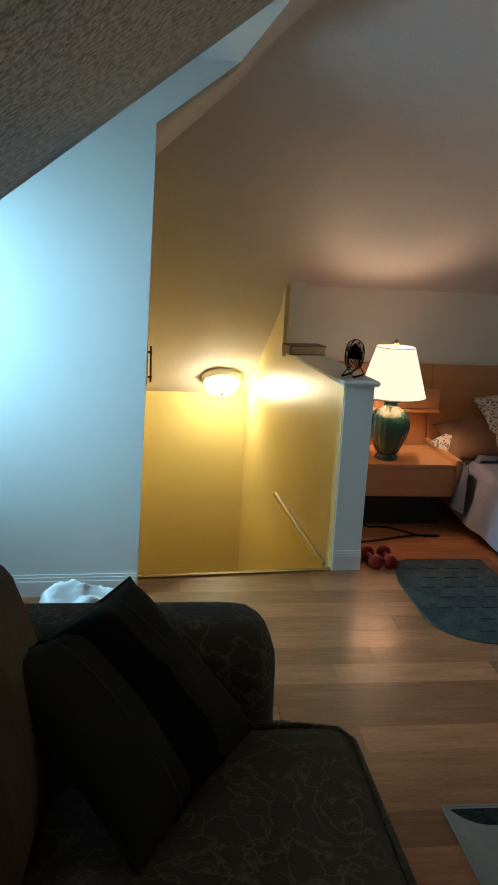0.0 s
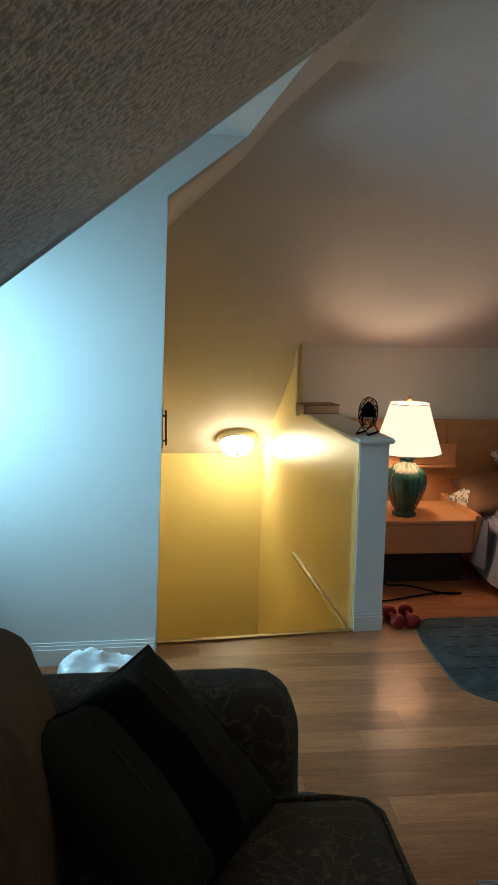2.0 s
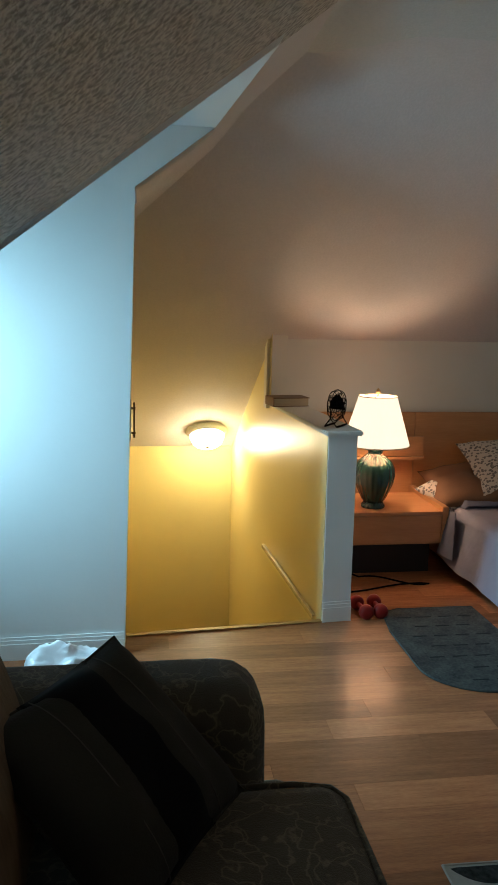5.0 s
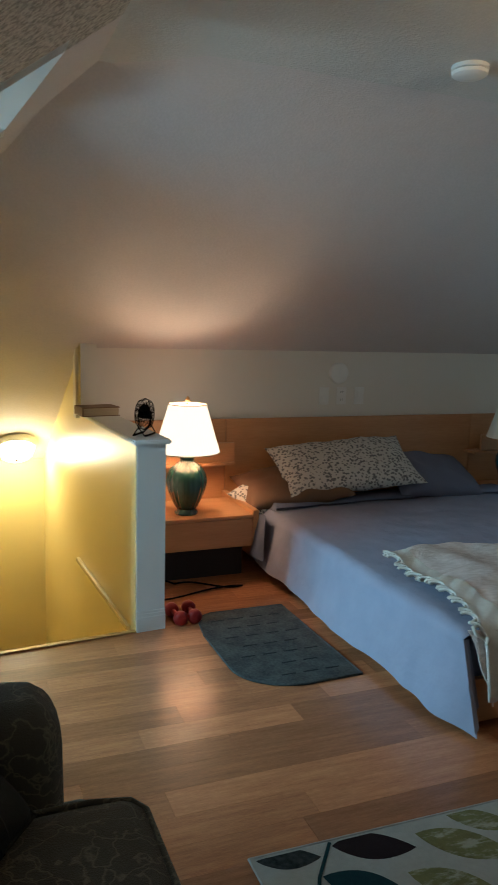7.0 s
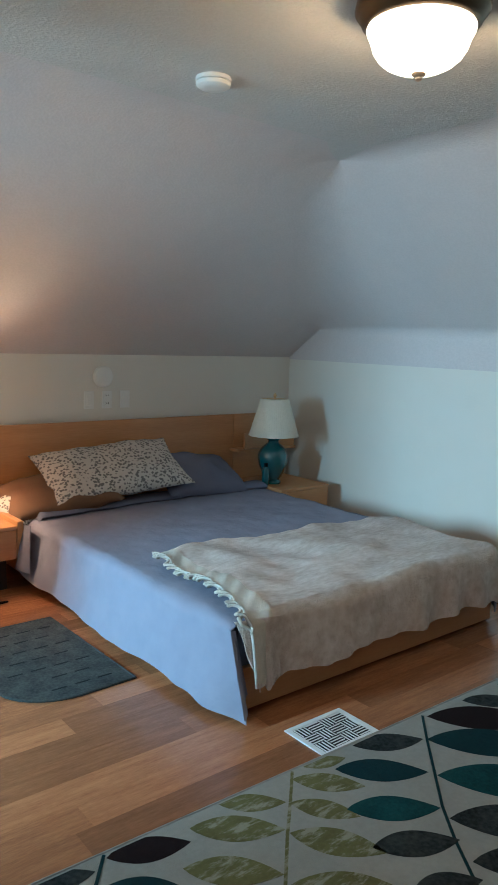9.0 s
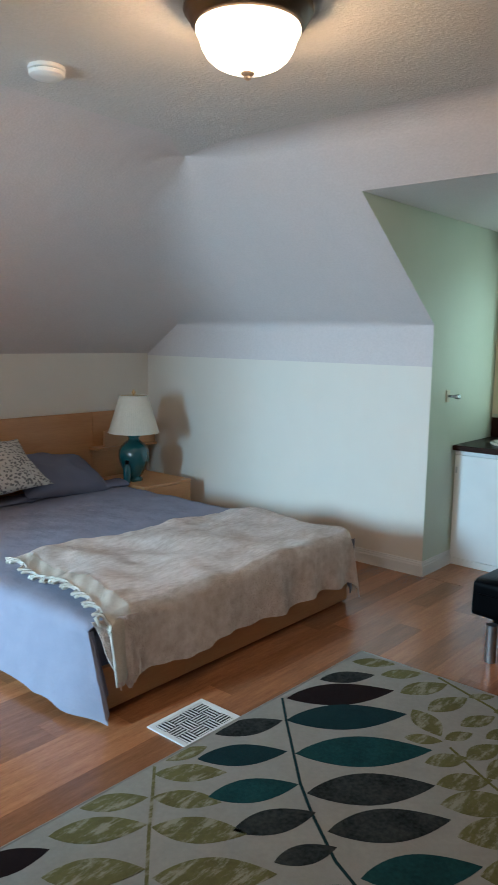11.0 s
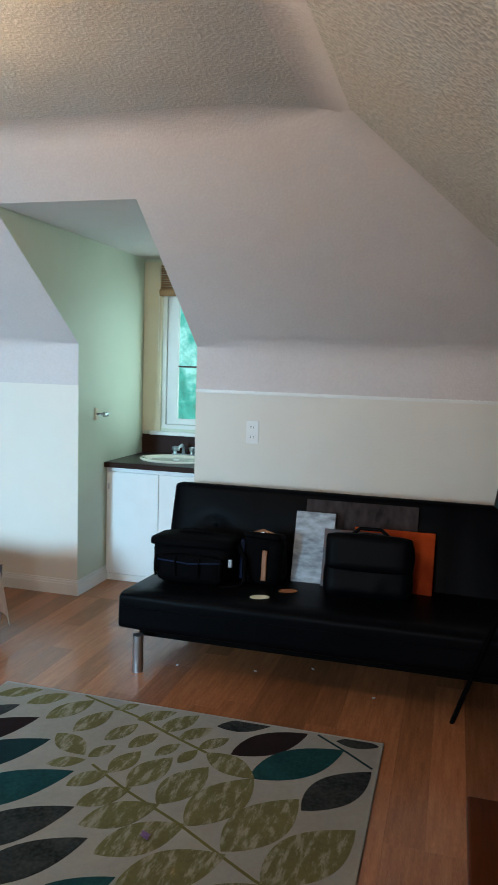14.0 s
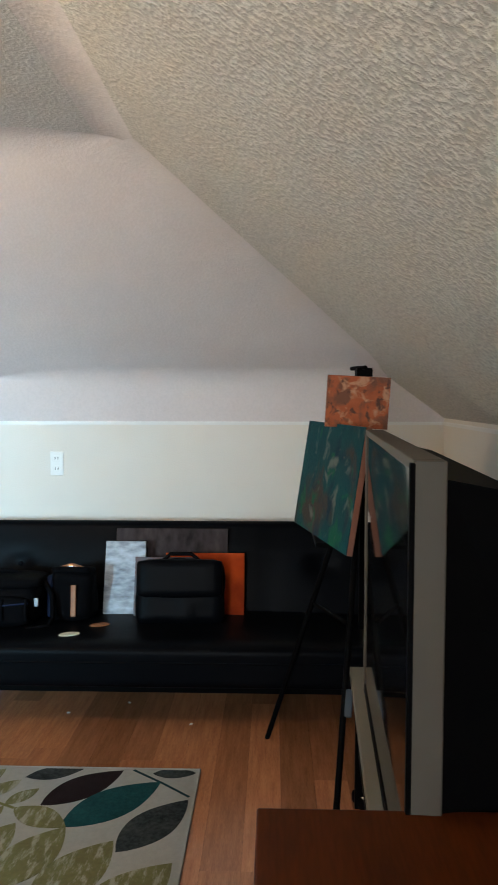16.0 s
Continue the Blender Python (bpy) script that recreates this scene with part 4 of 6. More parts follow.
def area_rug():
    ob = thing("area_rug", pose(0, 0, 0), "cream rug with olive, teal and charcoal leaves", "rug")
    part("rug_body", box(RX0, RX1, RY0, RY1, 0.0005, RZ, 0.003), RUGBASE, ob)
    e = [(RX0, RY0, 0.006), (RX1, RY0, 0.006), (RX1, RY1, 0.006), (RX0, RY1, 0.006), (RX0, RY0, 0.006)]
    part("binding", tube(e, 0.006, 6), RUGBASE, ob)

    def leaf(x0, y0, x1, y1, mat, fat, k):
        a, b = Vector((x0, y0, 0)), Vector((x1, y1, 0))
        d = b - a
        n = Vector((-d.y, d.x, 0))
        N = 14
        up, dn = [], []
        for i in range(N + 1):
            s = i / N
            w = fat * 0.5 * math.sin(math.pi * s ** 0.92) ** 0.9
            c = a + d * s
            up.append(c + n * w * 1.05)
            dn.append(c - n * w * 0.95)
        pts = [p for p in up] + [p for p in dn[-2:0:-1]]
        out = []
        for p in pts:
            out.append((min(RX1 - 0.012, max(RX0 + 0.012, p.x)), min(RY1 - 0.012, max(RY0 + 0.012, p.y)), RZ - 0.001 + 0.0002 * (k % 5)))
        bm = bmesh.new()
        f = bm.faces.new([bm.verts.new(p) for p in out])
        r = bmesh.ops.extrude_face_region(bm, geom=[f])
        bmesh.ops.translate(bm, vec=(0, 0, 0.0022), verts=[v for v in r["geom"] if isinstance(v, bmesh.types.BMVert)])
        bmesh.ops.remove_doubles(bm, verts=bm.verts[:], dist=1e-5)
        part("leaf", bm, mat, ob)

    def stem(pts, mat, w=0.0052):
        ps = [Vector((x, y, RZ + 0.0005)) for x, y in pts]
        bm = bmesh.new()
        rows = []
        for i, p in enumerate(ps):
            d = (ps[min(i + 1, len(ps) - 1)] - ps[max(i - 1, 0)]).normalized()
            n = Vector((-d.y, d.x, 0)) * w
            rows.append((bm.verts.new(p + n), bm.verts.new(p - n)))
        fs = [bm.faces.new((a[0], b[0], b[1], a[1])) for a, b in zip(rows, rows[1:])]
        r = bmesh.ops.extrude_face_region(bm, geom=fs)
        bmesh.ops.translate(bm, vec=(0, 0, 0.001), verts=[v for v in r["geom"] if isinstance(v, bmesh.types.BMVert)])
        part("stem", bm, mat, ob)

    k = 0
    # dark and teal sprig
    stem([(2.37, 1.635), (2.24, 1.51), (2.08, 1.35), (1.95, 1.22), (1.85, 1.10), (1.77, 0.99), (1.72, 0.92), (1.67, 0.81), (1.62, 0.68), (1.58, 0.50), (1.56, 0.28)], DKTEAL)
    for p, mat in (((2.38, 1.62, 2.74, 1.33), DARK), ((2.24, 1.51, 2.60, 1.19), DKTEAL), ((2.08, 1.34, 2.43, 0.99), TEAL), ((1.92, 1.17, 2.24, 0.88), CHAR),
                   ((1.81, 1.01, 2.11, 0.76), CHAR), ((1.71, 0.83, 1.98, 0.60), TEAL), ((1.64, 0.70, 1.87, 0.46), DKTEAL), ((1.59, 0.48, 1.80, 0.22), CHAR), ((1.57, 0.30, 1.74, 0.04), TEAL)):
        leaf(*p, mat, 0.40, k)
        k += 1
    for p, mat in (((2.61, 1.62, 2.81, 1.47), CHAR), ((1.98, 1.64, 2.23, 1.52), CHAR), ((1.82, 1.57, 2.07, 1.37), DKTEAL), ((1.69, 1.39, 1.94, 1.22), TEAL),
                   ((1.62, 1.22, 1.86, 1.09), CHAR), ((1.60, 1.045, 1.77, 0.95), CHAR), ((1.48, 0.90, 1.68, 0.82), DKTEAL), ((1.40, 0.70, 1.60, 0.64), TEAL), ((1.36, 0.46, 1.57, 0.42), DKTEAL)):
        leaf(*p, mat, 0.42, k)
        k += 1
    # olive sprig to the west
    stem([(1.69, 1.645), (1.57, 1.52), (1.46, 1.41), (1.31, 1.25), (1.16, 1.08), (1.02, 0.88), (0.92, 0.66)], OLIVE)
    for p in ((1.74, 1.645, 1.90, 1.60), (1.66, 1.61, 1.83, 1.44), (1.38, 1.645, 1.56, 1.53), (1.57, 1.52, 1.70, 1.34), (1.24, 1.60, 1.47, 1.43), (1.47, 1.41, 1.64, 1.18),
              (1.13, 1.47, 1.34, 1.29), (1.33, 1.25, 1.57, 1.01), (1.00, 1.32, 1.19, 1.13), (1.17, 1.08, 1.42, 0.82), (0.86, 1.14, 1.05, 0.95), (1.03, 0.87, 1.27, 0.60), (0.93, 0.66, 1.20, 0.38)):
        leaf(*p, OLIVE, 0.42, k)
        k += 1
    # olive sprigs to the east
    stem([(3.02 - 0.04, 1.25), (2.88, 0.96), (2.79, 0.78), (2.70, 0.58)], OLIVE2, 0.006)
    for p in ((2.86, 1.62, 2.97, 1.46), (2.83, 1.45, 2.97, 1.32), (2.74, 1.30, 2.95, 1.19), (2.68, 1.14, 2.89, 1.07), (2.66, 0.99, 2.82, 0.92), (2.64, 0.88, 2.78, 0.81), (2.62, 0.76, 2.73, 0.70),
              (2.60, 0.66, 2.71, 0.62), (2.90, 1.07, 2.98, 0.99), (2.85, 0.94, 2.97, 0.81), (2.79, 0.81, 2.97, 0.71), (2.76, 0.72, 2.89, 0.62), (2.72, 0.62, 2.83, 0.53), (2.70, 0.58, 2.59, 0.36)):
        leaf(*p, OLIVE, 0.46, k)
        k += 1
    stem([(2.49, 0.95), (2.38, 0.76), (2.27, 0.53), (2.17, 0.36), (2.09, 0.22), (2.02, 0.05)], OLIVE2)
    for p in ((2.65, 1.19, 2.54, 1.01), (2.44, 1.11, 2.51, 0.99), (2.53, 0.99, 2.64, 0.93), (2.46, 0.87, 2.63, 0.82), (2.34, 0.97, 2.47, 0.87), (2.40, 0.77, 2.63, 0.69), (2.25, 0.88, 2.40, 0.75),
              (2.34, 0.63, 2.61, 0.54), (2.16, 0.82, 2.34, 0.62), (2.26, 0.50, 2.59, 0.36), (2.05, 0.71, 2.27, 0.50), (2.18, 0.35, 2.52, 0.18), (1.94, 0.59, 2.17, 0.33), (2.08, 0.20, 2.41, -0.03), (1.84, 0.40, 2.08, 0.15)):
        leaf(*p, OLIVE, 0.50, k)
        k += 1
    # dark sprigs at the corners
    stem([(2.975, 0.20), (2.88, 0.07), (2.79, -0.04)], DKTEAL)
    for p, mat in (((2.91, 0.61, 2.98, 0.40), CHAR), ((2.72, 0.49, 2.97, 0.24), DARK), ((2.59, 0.38, 2.89, 0.08), TEAL), ((2.95, 0.12, 2.96, -0.05), CHAR), ((2.46, 0.16, 2.77, -0.04), CHAR)):
        leaf(*p, mat, 0.44, k)
        k += 1
    stem([(0.98, 1.645), (0.89, 1.53), (0.80, 1.36), (0.75, 1.20)], DKTEAL)
    for p, mat in (((0.75, 1.64, 0.93, 1.60), CHAR), ((0.98, 1.63, 1.21, 1.55), DARK), ((0.90, 1.53, 1.10, 1.38), DKTEAL), ((0.82, 1.36, 1.00, 1.20), TEAL)):
        leaf(*p, mat, 0.44, k)
        k += 1
    # the rug lies a little askew
    for piece in ob.children:
        for v in piece.data.vertices:
            v.co.y += (0.022 - 0.050 * (v.co.x - RX0) / (RX1 - RX0)) * (v.co.y - RY0) / (RY1 - RY0)


area_rug()

DUCT_SHADE = material("duct_shade_black", (0.006, 0.006, 0.006), 0.9)
ob = thing("floor_register", pose(0, 0, 0), "cream metal floor register with pierced grille", "floor vent")
GX0, GX1, GY0, GY1 = 1.850, 2.147, 1.648, 1.866
# no hole here: a black sheet stands in for the duct's shade
part("duct", box(GX0 + 0.01, GX1 - 0.01, GY0 + 0.01, GY1 - 0.01, 0.0005, 0.0012), DUCT_SHADE, ob, "flat black sheet painting the shade inside the duct")
for x0, x1, y0, y1 in ((GX0, GX1, GY0, GY0 + 0.020), (GX0, GX1, GY1 - 0.020, GY1), (GX0, GX0 + 0.022, GY0 + 0.02, GY1 - 0.02), (GX1 - 0.022, GX1, GY0 + 0.02, GY1 - 0.02)):
    part("frame", box(x0, x1, y0, y1, 0.001, 0.007, 0.001), TRIM, ob)
cw, ch = (GX1 - GX0 - 0.044) / 4, (GY1 - GY0 - 0.040) / 3
for i in range(4):
    for j in range(3):
        x, y = GX0 + 0.022 + i * cw, GY0 + 0.020 + j * ch
        for k in range(4):
            if (i + j) % 2:
                part("slat", box(x + 0.001, x + cw - 0.001, y + (k + 0.30) * ch / 4, y + (k + 0.66) * ch / 4, 0.0045, 0.006), TRIM, ob)
            else:
                part("slat", box(x + (k + 0.30) * cw / 4, x + (k + 0.66) * cw / 4, y + 0.001, y + ch - 0.001, 0.0045, 0.006), TRIM, ob)

# ---- dormer alcove with washstand ----


def vanity():
    ob = thing("vanity_cabinet", pose(0, 0, 0), "white two-door vanity cabinet under a dark top", "cabinet")
    x0, x1, y0, y1 = 4.625, XB, D0 + 0.004, D1 - 0.006
    part("body", box(x0, x1, y0, y1, 0.0, 0.775), VANITY, ob)
    part("plinth", box(x0 - 0.012, x0 - 0.001, y0, y1, 0.0, 0.045, 0.002), VANITY, ob)
    part("rail", box(x0 - 0.012, x0 - 0.001, y0, y1, 0.745, 0.774, 0.002), VANITY, ob)
    ym = (y0 + y1) / 2
    for a, b in ((y0 + 0.004, ym - 0.002), (ym + 0.002, y1 - 0.004)):
        d = part("door", box(x0 - 0.018, x0 - 0.001, a, b, 0.05, 0.74, 0.003), VANITY, ob)
        part("hinge", box(x0 - 0.022, x0 - 0.018, b - 0.02 if a > ym else a + 0.01, b - 0.01 if a > ym else a + 0.02, 0.62, 0.66), METAL, d)
    return ob


vanity()
ob = thing("countertop", pose(0, 0, 0), "dark speckled laminate countertop with wooden edge", "countertop")
bm = box(4.585, XB - 0.001, D0 + 0.004, D1 - 0.005, 0.776, 0.806, 0.002)
part("top", bm, COUNTER, ob)
part("edge", box(4.572, 4.584, D0 + 0.004, D1 - 0.005, 0.772, 0.806, 0.002), EDGEWOOD, ob, "dark brown wooden edge")
part("backsplash", box(XB - 0.022, XB - 0.002, D0 + 0.004, D1 - 0.006, 0.807, 0.945, 0.003), EDGEWOOD, ob, "dark brown backsplash")
ob = thing("sink", pose(4.88, 1.57, 0.807), "oval bone-coloured ceramic sink set in the top", "sink")
bm = lathe([(1.0, 0.0), (1.02, 0.008), (0.98, 0.016), (0.90, 0.014), (0.84, -0.002), (0.70, 0.000), (0.3, 0.0005)], 48)
part("basin", shift(bm, Matrix.Diagonal((0.19, 0.255, 1, 1))), CERAMIC, ob, smooth=60)
part("drain", lathe([(0.022, 0.0), (0.022, 0.003), (0.016, 0.004)], 20, m=pose(0, 0, 0.0005)), METAL, ob, "chrome drain", 40)
ob = thing("faucet", pose(5.10, 1.60, 0.806), "chrome two-handle faucet behind the sink", "faucet")
part("plate", box(-0.022, 0.022, -0.085, 0.085, 0, 0.018, 0.006), METAL, ob)
part("spout", tube([(0, 0, 0.015), (0, 0, 0.06), (-0.03, 0, 0.085), (-0.09, 0, 0.075), (-0.105, 0, 0.06)], 0.011, 12), METAL, ob, smooth=60)
for y in (-0.065, 0.065):
    part("handle", lathe([(0.014, 0.018), (0.012, 0.035), (0.021, 0.045), (0.023, 0.065), (0.014, 0.072)], 12, m=pose(0, y, 0)), METAL, ob, smooth=40)
CASING = material("cream_casing_paint", (0.70, 0.62, 0.46), 0.45, scale=10, mix=0.4)
STEEL = material("dull_chrome", (0.22, 0.22, 0.23), 0.25, 1.0, scale=30)
ob = thing("towel_holder", pose(4.46, D1 - 0.002, 1.13), "chrome towel holder on the green wall", "towel holder")
part("plate", box(-0.022, 0.022, -0.008, 0, -0.038, 0.038, 0.003), CASING, ob, "cream back plate")
part("arm", tube([(0, -0.006, 0), (0, -0.05, 0.0), (0.012, -0.065, 0.0)], 0.008, 10), STEEL, ob, smooth=60)
part("knob", box(-0.022, 0.034, -0.076, -0.056, -0.014, 0.014, 0.006), STEEL, ob, "dull chrome knob")

# alcove window: casing, frame, two sashes, panes
ob = structure("window_1", box(XB - 0.016, XB - 0.001, W1, D1 - 0.004, WZ0 - 0.02, 2.19, 0.003), CASING, "white casement window over the washstand", "window")
part("casing", box(XB - 0.016, XB - 0.001, W0 - 0.055, W0, WZ0 - 0.02, 2.19, 0.003), TRIM, ob)
part("casing", box(XB - 0.016, XB - 0.001, W0, W1, WZ1, 2.19, 0.003), TRIM, ob)
part("window_sill", box(XB - 0.05, XB + 0.02, W0 - 0.03, W1 + 0.07, WZ0 - 0.045, WZ0 - 0.018, 0.004), TRIM, ob)
for y0, y1 in ((W0, W0 + 0.03), (W1 - 0.03, W1)):
    part("window_frame", box(XB + 0.01, XB + 0.08, y0, y1, WZ0, WZ1), TRIM, ob)
for z0, z1 in ((WZ0, WZ0 + 0.03), (WZ1 - 0.03, WZ1)):
    part("window_frame", box(XB + 0.01, XB + 0.08, W0 + 0.03, W1 - 0.03, z0, z1), TRIM, ob)
sa = part("sash", box(XB + 0.03, XB + 0.06, W1 - 0.115, W1 - 0.032, WZ0 + 0.032, WZ1 - 0.032, 0.004), TRIM, ob)
part("sash", box(XB + 0.03, XB + 0.06, W0 + 0.032, W0 + 0.08, WZ0 + 0.032, WZ1 - 0.032, 0.004), TRIM, ob)
part("sash", box(XB + 0.03, XB + 0.06, W0 + 0.08, W1 - 0.115, WZ0 + 0.032, WZ0 + 0.075, 0.004), TRIM, ob)
part("sash", box(XB + 0.03, XB + 0.06, W0 + 0.08, W1 - 0.115, WZ1 - 0.075, WZ1 - 0.032, 0.004), TRIM, ob)
part("glazing_bar", box(XB + 0.034, XB + 0.056, W0 + 0.08, W1 - 0.115, 1.44, 1.452), BEZEL, ob)
for z0, z1 in ((WZ0 + 0.075, 1.44), (1.452, WZ1 - 0.075)):
    pn = part("pane", box(XB + 0.043, XB + 0.047, W0 + 0.08, W1 - 0.115, z0, z1), PANE, ob)
    pn.visible_shadow = False
ob = thing("bamboo_blind", pose(0, 0, 0), "rolled-up brown bamboo blind above the window", "blind")
for k in range(11):
    z = 1.985 + 0.0165 * k
    part("slat", box(XB - 0.034, XB - 0.022, W0 - 0.03, W1 + 0.005, z, z + 0.013, 0.002), BAMBOO, ob)
part("roll", lathe([(0.026, W0 - 0.03), (0.028, W0 - 0.02), (0.028, W1 - 0.003), (0.026, W1 + 0.006)], 16, m=pose(XB - 0.035, 0, 1.972, -90, 0, 0)), BAMBOO, ob, smooth=40)
part("cord", tube([(XB - 0.03, W1 + 0.015, 2.17), (XB - 0.03, W1 + 0.017, 1.55)], 0.002, 5), TRIM, ob)

# unseen windows, the second one added for the fill lamp: plain frames and panes
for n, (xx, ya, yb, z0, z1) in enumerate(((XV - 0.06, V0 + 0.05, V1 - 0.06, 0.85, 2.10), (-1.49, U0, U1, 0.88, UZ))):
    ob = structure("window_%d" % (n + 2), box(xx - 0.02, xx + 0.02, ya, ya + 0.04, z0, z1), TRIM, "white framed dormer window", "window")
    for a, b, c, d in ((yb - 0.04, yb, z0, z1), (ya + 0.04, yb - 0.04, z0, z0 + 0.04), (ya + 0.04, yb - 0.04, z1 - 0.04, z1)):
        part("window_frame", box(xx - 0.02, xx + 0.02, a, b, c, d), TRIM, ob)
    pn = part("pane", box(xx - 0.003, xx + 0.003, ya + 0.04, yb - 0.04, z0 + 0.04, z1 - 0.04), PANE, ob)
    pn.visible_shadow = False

# sunlit trees by the alcove window as a self-glowing backdrop, and the ground far below
LEAFBACK = bpy.data.materials.new("glowing_foliage")
LEAFBACK.use_nodes = True
nt = LEAFBACK.node_tree
b = nt.nodes["Principled BSDF"]
t1 = nt.nodes.new("ShaderNodeTexNoise")
t1.inputs["Scale"].default_value, t1.inputs["Detail"].default_value, t1.inputs["Roughness"].default_value = 1.6, 8, 0.7
cr = nt.nodes.new("ShaderNodeValToRGB")
cr.color_ramp.elements[0].position, cr.color_ramp.elements[0].color = 0.36, (0.02, 0.20, 0.14, 1)
cr.color_ramp.elements[1].position, cr.color_ramp.elements[1].color = 0.66, (0.50, 1.0, 0.92, 1)
el = cr.color_ramp.elements.new(0.50)
el.color = (0.08, 0.48, 0.38, 1)
co = nt.nodes.new("ShaderNodeTexCoord")
for p, q in ((co.outputs["Object"], t1.inputs["Vector"]), (t1.outputs["Fac"], cr.inputs["Fac"]), (cr.outputs[0], b.inputs["Emission Color"])):
    nt.links.new(p, q)
b.inputs["Base Color"].default_value = (0.05, 0.1, 0.07, 1)
b.inputs["Emission Strength"].default_value = 0.9
structure("backdrop", prism([(13, -14, -4), (13, 18, -4), (13, 18, 12), (13, -14, 12)], (0.05, 0, 0)), LEAFBACK, "bright blurred trees outside the window", "backdrop")
GRASS = material("far_lawn", (0.06, 0.09, 0.03), 0.95, scale=2)
structure("ground", prism([(-400, -400, -3.2), (400, -400, -3.2), (400, 400, -3.2), (-400, 400, -3.2)], (0, 0, -0.2)), GRASS, "lawn around the house", "ground")

# ---- lights and fixtures ----


FINIAL = material("cream_finial", (0.62, 0.44, 0.30), 0.4, scale=30)


def dome_light(m, r, label, rim):
    ob = thing("ceiling_light", m, label, "ceiling light")
    k = 1.0 if rim is BRONZE else 0.98
    part("pan", lathe([(r * 0.55 * k, 0.0), (r * 1.0 * k, -0.004), (r * 1.02 * k, -0.026), (r * 0.985 * k, -0.036), (r * 0.95 * k, -0.040), (r * 0.90 * k, -0.062), (r * 0.80 * k, -0.070)], 56), rim, ob, "dark bronze pan" if rim is BRONZE else "", 50)
    prof = [(r * 0.80, -0.064), (r * 0.822, -0.074), (r * 0.815, -0.084), (r * 0.755, -0.106), (r * 0.735, -0.120), (r * 0.715, -0.130), (r * 0.64, -0.152), (r * 0.54, -0.168), (r * 0.40, -0.181), (r * 0.24, -0.189), (r * 0.08, -0.192)]
    d = part("glass_dome", lathe(prof, 56), DOME if rim is BRONZE else STAIR_DOME, ob, "glowing frosted glass dome", 60)
    d.visible_shadow = False
    part("finial", lathe([(0.017, -0.191), (0.022, -0.196), (0.019, -0.201), (0.010, -0.205), (0.011, -0.211), (0.004, -0.216)], 20), FINIAL, ob, "cream turned finial", 50)
    return ob


dome_light(pose(1.86, 1.42, ZC), 0.190, "lit frosted dome light with bronze rim on the ceiling", BRONZE)
na = math.atan(kN)
dome_light(pose(0.395, 5.64, zN(5.64), 0, 0, 0) @ pose(0, 0, 0, -math.degrees(na), 0, 0) @ Matrix.Diagonal((0.92, 0.92, 0.75, 1)), 0.175, "lit frosted dome light above the stairs", TRIM)
ob = thing("smoke_detector", pose(1.794, 2.347, ZC), "round white smoke detector on the ceiling", "smoke detector")
part("base", lathe([(0.066, 0.0), (0.068, -0.004), (0.068, -0.014), (0.064, -0.016)], 40), PLASTIC, ob, smooth=30)
part("cover", lathe([(0.064, -0.018), (0.066, -0.021), (0.064, -0.032), (0.054, -0.038), (0.02, -0.040)], 40), PLASTIC, ob, smooth=30)
part("vent_slot", lathe([(0.0605, -0.016), (0.0605, -0.018)], 40), BLACKPL, ob)
ob = thing("door_latch", pose(XL - 0.026, V1 + 0.03, 1.03), "thin dark metal latch on the wall's edge", "latch")
part("plate", box(0, 0.004, -0.012, 0.012, -0.085, 0.085, 0.001), METAL, ob)
part("rod", tube([(0.016, 0, -0.075), (0.016, 0, 0.075)], 0.004, 8), BRONZE, ob)
for z in (-0.055, 0.05):
    part("staple", tube([(0.002, 0, z), (0.022, 0, z)], 0.005, 8), BRONZE, ob)

# ---- futon and what lies on it ----


def futon():
    ob = thing("futon_sofa", pose(0, 0, 0), "black leatherette click-clack futon sofa", "sofa")
    y0, y1 = -0.86, 1.245
    ym = (y0 + y1) / 2
    s = soft_box(0.80, y1 - y0, 0.19, 0.035, puff=0.022, cut=14)
    part("seat", shift(s, pose(3.70, ym, 0.27, 0, 3, 0)), LEATHER, ob, smooth=60)
    b = soft_box(0.50, y1 - y0, 0.13, 0.035, puff=0.015, cut=46)
    for v in b.verts:
        for k in range(4):
            yy = y0 + (k + 0.5) * (y1 - y0) / 4 - ym
            d = (Vector((v.co.x, v.co.y)) - Vector((0.02, yy))).length
            if v.co.z > 0:
                v.co.z -= 0.026 * math.exp(-(d / 0.055) ** 2)
        if v.co.z > 0:
            for k in range(1, 4):
                v.co.z -= 0.006 * math.exp(-((v.co.y - (y0 + k * (y1 - y0) / 4 - ym)) / 0.02) ** 2)
    back_m = pose(4.03, ym, 0.555, 0, 0, 0) @ pose(0, 0, 0, 0, -74, 0) @ pose(0, 0, 0, 0, 0, 0)
    bk = part("backrest", shift(b, back_m), LEATHER, ob, smooth=60)
    for k in range(4):
        yy = y0 + (k + 0.5) * (y1 - y0) / 4 - ym
        part("button", shift(lathe([(0.014, 0.0), (0.012, 0.006), (0.004, 0.008)], 14), back_m @ pose(0.02, yy, 0.048)), LEATHER, bk, smooth=60)
    for x in (3.315, 4.10):
        for y in (1.135, -0.74):
            lg = part("leg", tube([(x, y, 0.0), (x, y, 0.18)], 0.026, 20), METAL, ob, "brushed metal leg", 50)
    part("seam", tube([(3.298, y0 + 0.03, 0.315), (3.298, y1 - 0.03, 0.315)], 0.004, 6), LEATHER, ob)
    part("frame", box(3.40, 4.05, y0 + 0.08, y1 - 0.08, 0.145, 0.175), BLACKPL, ob, "dark metal frame under the seat")


futon()

